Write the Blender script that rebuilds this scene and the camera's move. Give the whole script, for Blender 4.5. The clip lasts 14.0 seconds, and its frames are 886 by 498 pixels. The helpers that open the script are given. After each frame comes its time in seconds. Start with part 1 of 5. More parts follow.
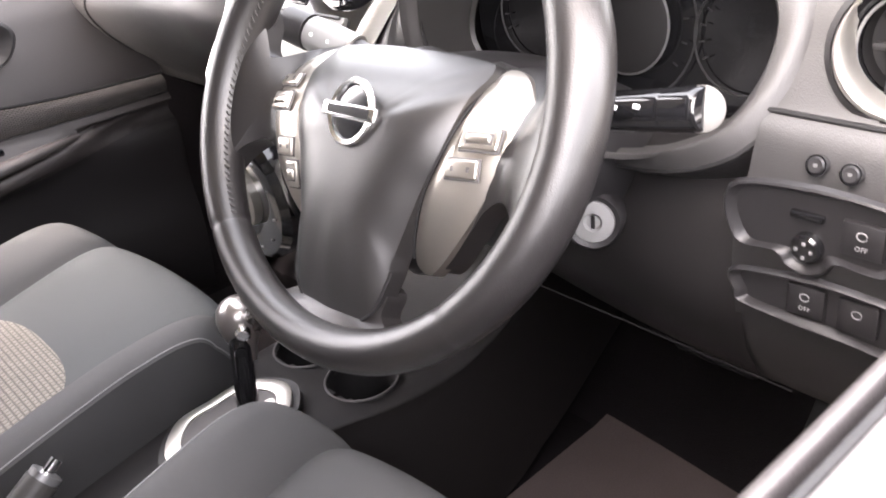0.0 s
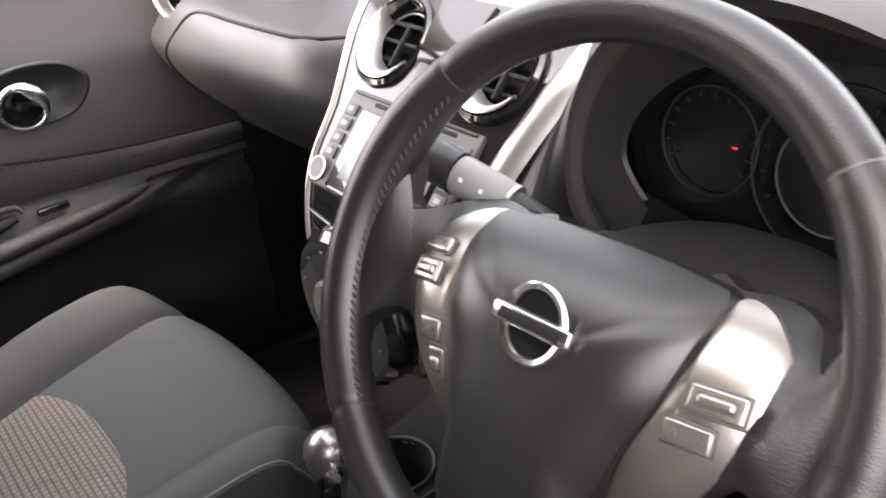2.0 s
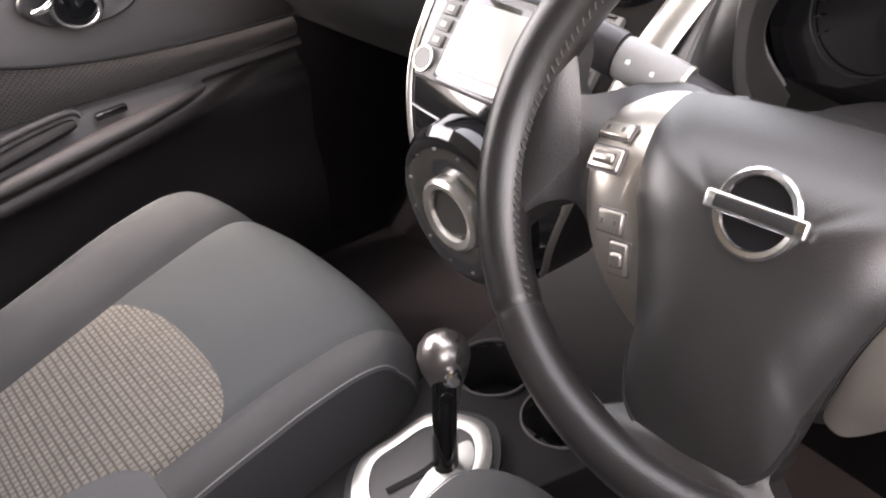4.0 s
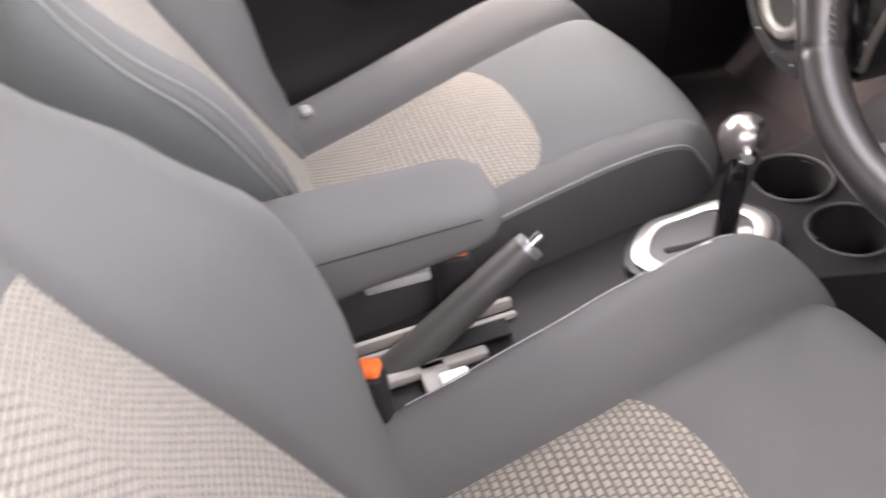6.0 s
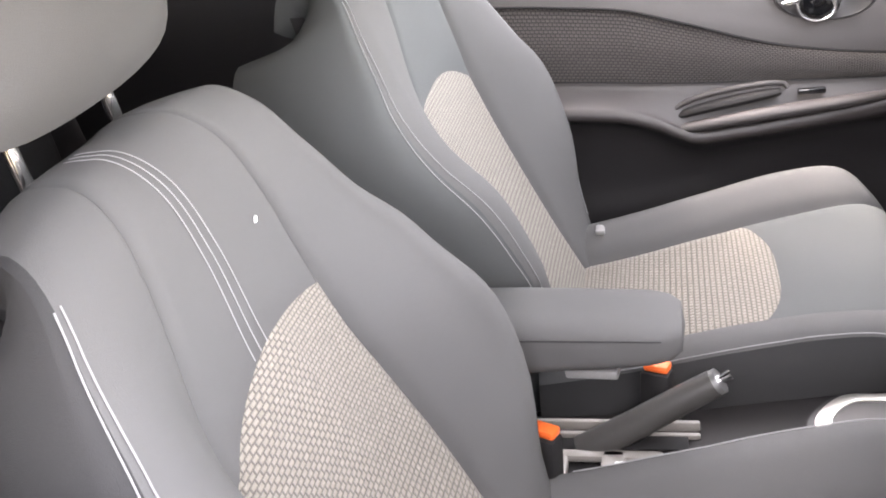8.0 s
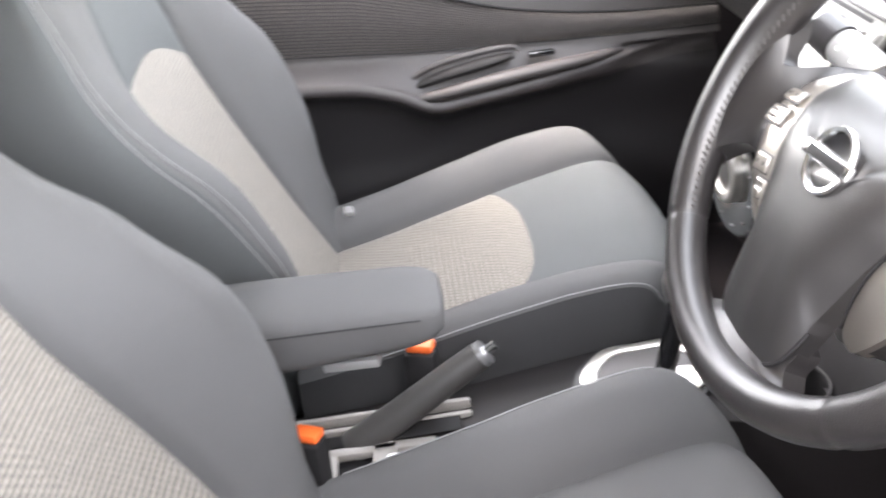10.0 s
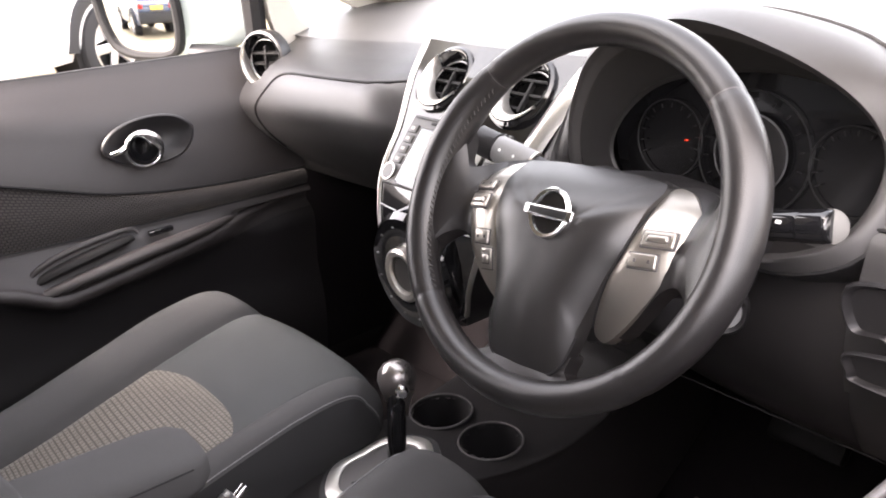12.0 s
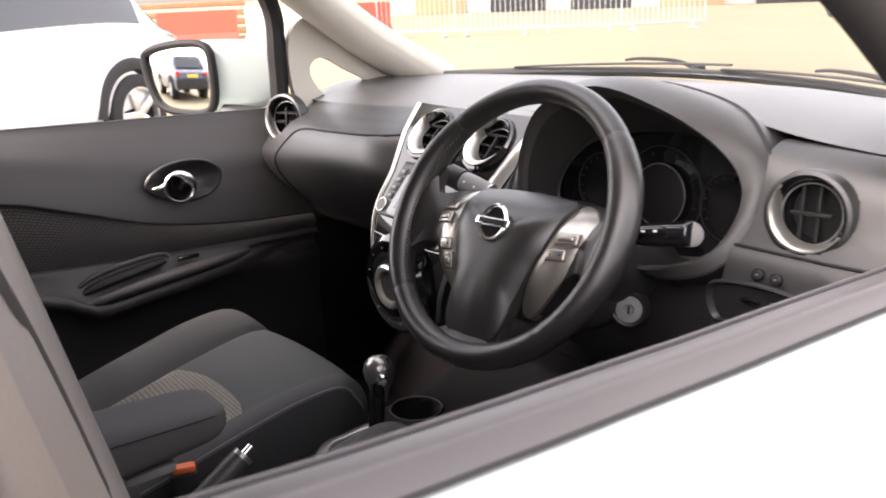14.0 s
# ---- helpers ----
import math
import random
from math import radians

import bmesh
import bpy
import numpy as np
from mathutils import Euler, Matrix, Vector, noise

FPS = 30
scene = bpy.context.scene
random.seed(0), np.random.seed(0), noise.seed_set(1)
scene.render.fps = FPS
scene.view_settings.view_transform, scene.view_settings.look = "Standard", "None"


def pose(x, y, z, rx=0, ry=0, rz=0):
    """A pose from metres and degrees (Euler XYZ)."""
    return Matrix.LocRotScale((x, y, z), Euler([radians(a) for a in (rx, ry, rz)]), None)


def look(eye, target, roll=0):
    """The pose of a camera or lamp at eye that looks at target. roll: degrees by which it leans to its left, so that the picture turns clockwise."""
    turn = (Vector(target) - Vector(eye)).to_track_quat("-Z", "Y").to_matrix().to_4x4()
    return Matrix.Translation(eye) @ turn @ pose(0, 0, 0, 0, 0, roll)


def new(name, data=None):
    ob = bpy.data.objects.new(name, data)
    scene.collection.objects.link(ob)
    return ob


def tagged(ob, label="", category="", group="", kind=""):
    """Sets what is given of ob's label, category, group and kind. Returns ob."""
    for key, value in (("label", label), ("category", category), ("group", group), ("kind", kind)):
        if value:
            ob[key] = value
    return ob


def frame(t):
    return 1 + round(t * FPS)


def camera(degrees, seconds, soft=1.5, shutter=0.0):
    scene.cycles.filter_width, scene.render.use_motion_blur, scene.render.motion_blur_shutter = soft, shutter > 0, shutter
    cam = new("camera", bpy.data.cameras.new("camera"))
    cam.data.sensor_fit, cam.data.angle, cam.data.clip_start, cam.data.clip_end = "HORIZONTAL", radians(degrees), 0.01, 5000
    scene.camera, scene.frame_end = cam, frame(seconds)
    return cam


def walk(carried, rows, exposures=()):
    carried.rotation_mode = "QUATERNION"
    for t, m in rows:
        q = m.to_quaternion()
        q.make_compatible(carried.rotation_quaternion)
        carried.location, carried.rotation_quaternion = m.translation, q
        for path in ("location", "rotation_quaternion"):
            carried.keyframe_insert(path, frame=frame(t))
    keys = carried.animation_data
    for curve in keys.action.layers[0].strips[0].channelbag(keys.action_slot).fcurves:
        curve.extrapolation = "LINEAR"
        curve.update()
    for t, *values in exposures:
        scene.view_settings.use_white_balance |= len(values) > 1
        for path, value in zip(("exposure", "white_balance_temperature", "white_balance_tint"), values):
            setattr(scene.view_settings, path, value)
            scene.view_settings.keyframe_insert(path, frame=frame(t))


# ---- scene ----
cam = camera(53.9, 14.0, soft=1.8, shutter=0.5)
PATH = [
    (0, (0.792, -0.323, 1.175), (-0.571, 0.779, 0.211), -7.7),
    (0.5, (0.753, -0.321, 1.196), (-0.574, 0.822, 0.23), -6.1),
    (1, (0.712, -0.323, 1.22), (-0.635, 0.821, 0.283), -5.4),
    (1.5, (0.663, -0.29, 1.23), (-0.717, 0.785, 0.261), -5.2),
    (2, (0.612, -0.275, 1.246), (-0.791, 0.765, 0.272), -5.0),
    (2.5, (0.551, -0.288, 1.244), (-0.822, 0.751, 0.228), -6.5),
    (2.7, (0.53, -0.306, 1.238), (-0.81, 0.753, 0.197), -5.2),
    (4.8, (0.521, -0.368, 1.227), (-0.785, 0.444, -0.052), -8.2),
    (5, (0.546, -0.386, 1.227), (-0.78, 0.361, -0.071), -9.3),
    (5.5, (0.611, -0.418, 1.194), (-0.818, 0.116, -0.099), -8.3),
    (6, (0.672, -0.419, 1.201), (-0.846, -0.176, -0.079), -10.9),
    (6.5, (0.737, -0.359, 1.236), (-0.884, -0.469, 0.07), -10.6),
    (7, (0.75, -0.354, 1.255), (-0.898, -0.734, 0.187), -10.1),
    (7.2, (0.777, -0.341, 1.306), (-0.884, -0.802, 0.291), -10.4),
    (9.3, (0.958, -0.199, 1.309), (-0.752, -0.702, 0.4), -9.4),
    (9.5, (0.914, -0.216, 1.288), (-0.812, -0.571, 0.342), -8.7),
    (10, (0.807, -0.264, 1.249), (-0.899, -0.25, 0.207), -7.9),
    (10.5, (0.759, -0.302, 1.236), (-0.907, 0.148, 0.226), -8.6),
    (11, (0.788, -0.355, 1.249), (-0.806, 0.427, 0.329), -10.0),
    (11.5, (0.828, -0.453, 1.25), (-0.703, 0.537, 0.427), -8.4),
    (12, (0.842, -0.509, 1.244), (-0.647, 0.596, 0.493), -5.1),
    (12.5, (0.833, -0.569, 1.253), (-0.56, 0.656, 0.506), -5.1),
    (13, (0.856, -0.603, 1.244), (-0.478, 0.712, 0.542), -4.4),
    (13.5, (0.936, -0.625, 1.234), (-0.509, 0.611, 0.614), -3.3),
    (14, (1.085, -0.646, 1.245), (-0.455, 0.496, 0.675), -2.6),
]
walk(cam, [(t, look(eye, target, roll)) for t, eye, target, roll in PATH],
     [(t, stops, *((7050, 19) if t < 4 else (7220, 20) if t < 8 else (6830, 14) if t < 10.2 else (7080, 20))) for t, stops in ((0.0, 3.3), (0.5, 2.92), (1.0, 2.62), (2.0, 2.22), (2.5, 1.98), (2.7, 2.02), (4.8, 3.2), (5.5, 3.58), (6.0, 3.62), (7.2, 3.75), (9.3, 3.45), (10.0, 3.72), (10.5, 3.4), (11.0, 2.85), (11.5, 2.6), (12.5, 2.2), (13.5, 1.9), (14.0, 1.45))])

# ---- world, sun ----
world = bpy.data.worlds.new("sky")
scene.world = world
world.use_nodes = True
wn, wl = world.node_tree.nodes, world.node_tree.links
sky = wn.new("ShaderNodeTexSky")
sky.sky_type = "NISHITA"
sky.sun_disc = False
sky.sun_elevation = radians(44)
sky.sun_rotation = radians(196)
sky.air_density, sky.dust_density, sky.ozone_density = 1.0, 3.0, 1.0
wn["Background"].inputs[1].default_value = 0.15
haze = wn.new("ShaderNodeHueSaturation")
haze.inputs["Saturation"].default_value = 0.3
haze.inputs["Value"].default_value = 2.6
wl.new(sky.outputs[0], haze.inputs["Color"])
wl.new(haze.outputs[0], wn["Background"].inputs[0])
sun = new("sun", bpy.data.lights.new("sun", "SUN"))
sun.data.energy = 2.0
sun.data.angle = radians(14)
sun.data.color = (1.0, 0.96, 0.9)
sun.matrix_world = look((-2.0, -7.0, 7.0), (0, 0, 0))
# added area lamp in the driver's open window, on top of the sky's light
window_fill = new("window_fill_lamp", bpy.data.lights.new("window_fill_lamp", "AREA"))
window_fill.data.shape, window_fill.data.size, window_fill.data.size_y = "RECTANGLE", 0.56, 0.32
window_fill.data.energy = 0.7
window_fill.data.color = (1.0, 0.96, 0.93)
window_fill.matrix_world = look((0.63, 0.10, 1.26), (0.0, 0.28, 0.86))


# ---- materials ----
def mat(name, color, rough=0.5, metal=0.0, bump=0.0, scale=200.0, vary=0.12, spec=0.5, kind="noise", coat=0.0, big=6.0):
    """A plain surface with colour variation at two scales and a fine relief."""
    m = bpy.data.materials.new(name)
    m.use_nodes = True
    n, l = m.node_tree.nodes, m.node_tree.links
    b = n["Principled BSDF"]
    b.inputs["Roughness"].default_value = rough
    b.inputs["Metallic"].default_value = metal
    b.inputs["Specular IOR Level"].default_value = spec
    b.inputs["Coat Weight"].default_value = coat
    co = n.new("ShaderNodeTexCoord")
    fine = n.new("ShaderNodeTexVoronoi" if kind == "grain" else "ShaderNodeTexNoise")
    fine.inputs["Scale"].default_value = scale
    l.new(co.outputs["Object"], fine.inputs["Vector"])
    wide = n.new("ShaderNodeTexNoise")
    wide.inputs["Scale"].default_value = big
    wide.inputs["Detail"].default_value = 5
    l.new(co.outputs["Object"], wide.inputs["Vector"])
    mixv = n.new("ShaderNodeMath")
    mixv.operation = "MULTIPLY_ADD"
    mixv.inputs[1].default_value = 0.45
    l.new(fine.outputs[0], mixv.inputs[0])
    half = n.new("ShaderNodeMath")
    half.operation = "MULTIPLY"
    half.inputs[1].default_value = 0.55
    l.new(wide.outputs[0], half.inputs[0])
    l.new(half.outputs[0], mixv.inputs[2])
    ramp = n.new("ShaderNodeMix")
    ramp.data_type = "RGBA"
    ramp.inputs[6].default_value = (*[c * (1 - vary) for c in color], 1)
    ramp.inputs[7].default_value = (*[min(1, c * (1 + vary)) for c in color], 1)
    l.new(mixv.outputs[0], ramp.inputs[0])
    l.new(ramp.outputs[2], b.inputs["Base Color"])
    rr = n.new("ShaderNodeMapRange")
    rr.inputs[3].default_value = max(0.0, rough - 0.06)
    rr.inputs[4].default_value = min(1.0, rough + 0.06)
    l.new(wide.outputs[0], rr.inputs[0])
    l.new(rr.outputs[0], b.inputs["Roughness"])
    if bump:
        bm_ = n.new("ShaderNodeBump")
        bm_.inputs["Strength"].default_value = bump
        bm_.inputs["Distance"].default_value = 0.001
        l.new(fine.outputs[0], bm_.inputs["Height"])
        l.new(bm_.outputs[0], b.inputs["Normal"])
    return m


def woven(name, dark, light, sx, sy, swap=False):
    """Honeycomb-like woven cloth: staggered light dots on a darker ground, along the cloth's own u and v in metres."""
    m = bpy.data.materials.new(name)
    m.use_nodes = True
    n, l = m.node_tree.nodes, m.node_tree.links
    b = n["Principled BSDF"]
    b.inputs["Roughness"].default_value = 0.9
    b.inputs["Sheen Weight"].default_value = 0.15
    uv = n.new("ShaderNodeUVMap")
    brick = n.new("ShaderNodeTexBrick")
    brick.inputs["Scale"].default_value = 1.0
    brick.inputs["Mortar Size"].default_value = 0.0017
    brick.inputs["Mortar Smooth"].default_value = 0.9
    brick.inputs["Brick Width"].default_value = sx
    brick.inputs["Row Height"].default_value = sy
    brick.inputs["Color1"].default_value = (*light, 1)
    brick.inputs["Color2"].default_value = (*[c * 0.9 for c in light], 1)
    brick.inputs["Mortar"].default_value = (*dark, 1)
    l.new(uv.outputs[0], brick.inputs["Vector"])
    noi = n.new("ShaderNodeTexNoise")
    noi.inputs["Scale"].default_value = 70.0
    noi.inputs["Detail"].default_value = 6.0
    mx = n.new("ShaderNodeMix")
    mx.data_type = "RGBA"
    mx.blend_type = "MULTIPLY"
    mx.inputs[0].default_value = 0.5
    l.new(brick.outputs[0], mx.inputs[6])
    l.new(noi.outputs[0], mx.inputs[7])
    l.new(mx.outputs[2], b.inputs["Base Color"])
    bp = n.new("ShaderNodeBump")
    bp.inputs["Strength"].default_value = 0.7
    bp.inputs["Distance"].default_value = 0.0015
    inv = n.new("ShaderNodeMath")
    inv.operation = "SUBTRACT"
    inv.inputs[0].default_value = 1.0
    l.new(brick.outputs["Fac"], inv.inputs[1])
    l.new(inv.outputs[0], bp.inputs["Height"])
    l.new(bp.outputs[0], b.inputs["Normal"])
    return m


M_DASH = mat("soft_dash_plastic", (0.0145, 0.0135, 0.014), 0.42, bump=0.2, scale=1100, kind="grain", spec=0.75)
M_HARD = mat("hard_black_plastic", (0.017, 0.016, 0.017), 0.42, bump=0.10, scale=1200, kind="grain")
M_DOOR = mat("door_trim_plastic", (0.040, 0.036, 0.036), 0.46, bump=0.3, scale=900, kind="grain")
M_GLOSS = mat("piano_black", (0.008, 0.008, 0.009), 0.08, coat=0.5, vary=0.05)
M_DARK = mat("recess_black", (0.010, 0.0095, 0.010), 0.7, spec=0.3)
M_LEATHER = mat("black_leather", (0.014, 0.0128, 0.0130), 0.31, bump=0.16, scale=1100, kind="grain", spec=0.65)
M_CLOTH = mat("dark_seat_cloth", (0.076, 0.0805, 0.0815), 0.92, bump=0.6, scale=1500, vary=0.2, spec=0.2)
M_CLOTH2 = mat("grey_seat_cloth", (0.084, 0.0838, 0.0842), 0.92, bump=0.6, scale=1500, vary=0.2, spec=0.2)
M_WOVEN = woven("woven_insert_cloth", (0.098, 0.087, 0.075), (0.275, 0.251, 0.213), 0.0080, 0.0062)
M_DOORCLOTH = woven("woven_door_cloth", (0.022, 0.019, 0.019), (0.085, 0.074, 0.070), 0.0075, 0.0055)
M_STITCH = mat("pale_thread", (0.22, 0.22, 0.225), 0.8)
M_SILVER = mat("satin_silver_trim", (0.60, 0.58, 0.54), 0.30, metal=0.9, scale=400, vary=0.05)
M_SPOKE = mat("champagne_silver_trim", (0.46, 0.43, 0.39), 0.30, metal=0.9, scale=400, vary=0.05)
M_CHROME = mat("chrome", (0.88, 0.88, 0.88), 0.07, metal=1.0, vary=0.02)
M_BADGE = mat("bright_plated_chrome", (0.86, 0.86, 0.86), 0.20, metal=1.0, vary=0.02)
M_CARPET = mat("black_carpet", (0.0135, 0.0115, 0.0125), 0.97, bump=1.0, scale=700, vary=0.5, spec=0.1)
M_MAT = mat("brown_grey_floor_mat", (0.13, 0.105, 0.100), 0.95, bump=1.0, scale=500, vary=0.4, spec=0.1)
M_BEIGE = mat("pale_headliner_cloth", (0.52, 0.49, 0.43), 0.9, bump=0.3, scale=900)
M_ORANGE = mat("orange_button_plastic", (0.80, 0.14, 0.03), 0.4)
M_WHITE = mat("white_print", (0.75, 0.75, 0.74), 0.6)
M_SCREEN = mat("display_glass", (0.22, 0.215, 0.195), 0.30, coat=0.05, vary=0.05)
M_PAINT = mat("pale_silver_paint", (0.50, 0.56, 0.54), 0.3, metal=0.25, coat=1.0, vary=0.03)
M_RUBBER = mat("black_rubber", (0.022, 0.022, 0.023), 0.75, bump=0.3, scale=300)
M_TRAY = mat("pale_grey_tray_plastic", (0.24, 0.225, 0.21), 0.45)
M_SILL = mat("grey_belt_moulding", (0.082, 0.077, 0.077), 0.5, bump=0.2, scale=600)
M_BELT = mat("satin_belt_plastic", (0.085, 0.077, 0.076), 0.42, bump=0.2, scale=600)
M_SIDE = mat("black_seat_side_cloth", (0.034, 0.034, 0.035), 0.92, bump=0.6, scale=1500, vary=0.2, spec=0.2)
M_KNOB = mat("dark_satin_metal", (0.34, 0.32, 0.31), 0.28, metal=0.9, vary=0.05)
# gloss black lifted a little: reflected window light put into the base colour
M_GLOSS_LIT = mat("piano_black_with_reflection", (0.030, 0.029, 0.0275), 0.16, scale=500, vary=0.06, coat=0.3)
M_RADIO = mat("mid_grey_radio_plastic", (0.075, 0.073, 0.068), 0.42, scale=700, vary=0.08)
M_KEY = mat("pale_key_print", (0.34, 0.33, 0.30), 0.4)
M_STALK = mat("grey_stalk_end", (0.045, 0.043, 0.041), 0.45)
M_AIRBAG = mat("airbag_cover_plastic", (0.014, 0.013, 0.013), 0.36, bump=0.12, scale=1300, kind="grain", spec=0.7)
M_DIAL = mat("dull_dial_print", (0.020, 0.020, 0.021), 0.6)
M_LOCK = mat("grey_lock_plastic", (0.22, 0.22, 0.22), 0.4)
# paler copy of the dash plastic: light on the top put into the colour
M_DASH_LIT = mat("soft_dash_plastic_lit", (0.060, 0.058, 0.058), 0.42, bump=0.2, scale=1100, kind="grain", spec=0.7)
# mid copy, with the window light on cowl and throat put into the colour
M_COWL_LIT = mat("soft_cowl_plastic_lit", (0.040, 0.038, 0.0375), 0.46, bump=0.2, scale=1100, kind="grain", spec=0.6)
M_CONSOLE = mat("dull_console_plastic", (0.0125, 0.0112, 0.0116), 0.55, bump=0.15, scale=1000, kind="grain", spec=0.32)
# slightly paler copy for the window side, that light again in the colour
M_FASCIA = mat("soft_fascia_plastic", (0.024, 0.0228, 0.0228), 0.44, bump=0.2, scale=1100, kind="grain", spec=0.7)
M_CAP = mat("pale_grey_stalk_face", (0.11, 0.106, 0.100), 0.5)
M_GREY = mat("grey_metal", (0.36, 0.36, 0.36), 0.35, metal=0.8)


def glass(name, tint=(0.95, 0.98, 0.97)):
    m = bpy.data.materials.new(name)
    m.use_nodes = True
    n, l = m.node_tree.nodes, m.node_tree.links
    n.remove(n["Principled BSDF"])
    tr, gl, mx, fr = n.new("ShaderNodeBsdfTransparent"), n.new("ShaderNodeBsdfGlossy"), n.new("ShaderNodeMixShader"), n.new("ShaderNodeLayerWeight")
    tr.inputs[0].default_value = (*tint, 1)
    gl.inputs["Roughness"].default_value = 0.0
    fr.inputs[0].default_value = 0.5
    pw, ma = n.new("ShaderNodeMath"), n.new("ShaderNodeMath")
    pw.operation, ma.operation = "POWER", "MULTIPLY_ADD"
    pw.inputs[1].default_value = 5.0
    ma.inputs[1].default_value, ma.inputs[2].default_value = 0.9, 0.04
    l.new(fr.outputs["Facing"], pw.inputs[0])
    l.new(pw.outputs[0], ma.inputs[0])
    l.new(ma.outputs[0], mx.inputs[0])
    l.new(tr.outputs[0], mx.inputs[1])
    l.new(gl.outputs[0], mx.inputs[2])
    l.new(mx.outputs[0], n["Material Output"].inputs[0])
    return m


M_GLASS = glass("window_glass")
M_TINT = glass("privacy_glass", (0.06, 0.06, 0.065))
M_MIRROR = mat("mirror_glass", (0.86, 0.88, 0.88), 0.0, metal=1.0, vary=0.0)


# ---- building helpers ----
def part(name, bm, material, parent=None, label="", smooth=True, m=None):
    """Links a bmesh as one mesh object under its thing."""
    me = bpy.data.meshes.new(name)
    bmesh.ops.recalc_face_normals(bm, faces=bm.faces[:])
    bm.to_mesh(me)
    bm.free()
    if smooth:
        for p in me.polygons:
            p.use_smooth = True
        me.set_sharp_from_angle(angle=radians(38))
    me.materials.append(material)
    ob = new(name, me)
    if parent is not None:
        ob.parent = parent
    if m is not None:
        ob.matrix_basis = m
    if label:
        ob["label"] = label
    return ob


def thing(name, label, category, m=None, group="", kind=""):
    ob = new(name)
    ob.empty_display_size = 0.05
    if m is not None:
        ob.matrix_basis = m
    return tagged(ob, label, category, group, kind)


def spl(points):
    """A smooth curve through points, over 0..1."""
    P = [np.array(p, float) for p in points]
    k = len(P) - 1

    def at(t):
        s = min(max(t, 0.0), 1.0) * k
        i = min(int(s), k - 1)
        f = s - i
        a, b, c, d = P[max(i - 1, 0)], P[i], P[i + 1], P[min(i + 2, k)]
        return 0.5 * (2 * b + (c - a) * f + (2 * a - 5 * b + 4 * c - d) * f * f + (3 * b - a - 3 * c + d) * f ** 3)
    return at


def keyed(pairs):
    """A smooth function of one number through (place, value) pairs."""
    xs = [p[0] for p in pairs]
    ys = [p[1] for p in pairs]

    def at(v):
        v = min(max(v, xs[0]), xs[-1])
        for i in range(len(xs) - 1):
            if v <= xs[i + 1]:
                break
        f = (v - xs[i]) / (xs[i + 1] - xs[i])
        a = ys[i] - (ys[i + 1] - ys[i]) if i == 0 else ys[i - 1]
        d = ys[i + 1] + (ys[i + 1] - ys[i]) if i == len(xs) - 2 else ys[i + 2]
        b, c = ys[i], ys[i + 1]
        return 0.5 * (2 * b + (c - a) * f + (2 * a - 5 * b + 4 * c - d) * f * f + (3 * b - a - 3 * c + d) * f ** 3)
    return at


def surf(f, nu, nv, loop=False, uv=None, thick=0.0):
    """A grid over f(u, v), u and v in 0..1."""
    bm = bmesh.new()
    us = nu if loop else nu + 1
    rows = [[bm.verts.new(f(i / nu, j / nv)) for i in range(us)] for j in range(nv + 1)]
    lay = bm.loops.layers.uv.new("UVMap") if uv else None
    for j in range(nv):
        for i in range(nu):
            k = (i + 1) % us
            fc = bm.faces.new((rows[j][i], rows[j][k], rows[j + 1][k], rows[j + 1][i]))
            if uv:
                for lp, (a, c) in zip(fc.loops, ((i, j), (i + 1, j), (i + 1, j + 1), (i, j + 1))):
                    lp[lay].uv = uv(a / nu, c / nv)
    if thick:
        bmesh.ops.recalc_face_normals(bm, faces=bm.faces[:])
        bmesh.ops.solidify(bm, geom=bm.faces[:], thickness=thick)
    return bm


def box(sx, sy, sz, bevel=0.003, c=(0, 0, 0), seg=2, m=None):
    bm = bmesh.new()
    bmesh.ops.create_cube(bm, size=1.0, matrix=Matrix.Translation(c) @ Matrix.Diagonal((sx, sy, sz, 1)))
    if bevel:
        bmesh.ops.bevel(bm, geom=bm.edges[:], offset=min(bevel, 0.49 * min(sx, sy, sz)), segments=seg, affect="EDGES", profile=0.5)
    if m is not None:
        bmesh.ops.transform(bm, matrix=m, verts=bm.verts[:])
    return bm


def tube(points, r, n=10, smooth=None, cap=True, flat=1.0, closed=False):
    """A round bar along a curve; r may be a function of 0..1, flat squeezes it across."""
    steps = smooth or len(points) - 1
    c = spl(points) if smooth else None
    P = [Vector(c(i / steps)) for i in range(steps + 1)] if smooth else [Vector(p) for p in points]
    if closed:
        P = P[:-1]
    bm = bmesh.new()
    rings = []
    up = None
    cnt = len(P)
    for i, p in enumerate(P):
        if closed:
            d = (P[(i + 1) % cnt] - P[i - 1]).normalized()
        else:
            d = (P[min(i + 1, cnt - 1)] - P[max(i - 1, 0)]).normalized()
        if up is None:
            up = Vector((0, 0, 1)) if abs(d.z) < 0.9 else Vector((1, 0, 0))
        a = d.cross(up).normalized()
        b = a.cross(d).normalized()
        up = b
        rr = r(i / max(1, cnt - 1)) if callable(r) else r
        rings.append([bm.verts.new(p + rr * (a * math.cos(2 * math.pi * k / n) + b * flat * math.sin(2 * math.pi * k / n))) for k in range(n)])
    pairs = list(zip(rings, rings[1:])) + ([(rings[-1], rings[0])] if closed else [])
    for A, B in pairs:
        for k in range(n):
            bm.faces.new((A[k], A[(k + 1) % n], B[(k + 1) % n], B[k]))
    if cap and not closed:
        bm.faces.new(rings[0][::-1])
        bm.faces.new(rings[-1])
    return bm


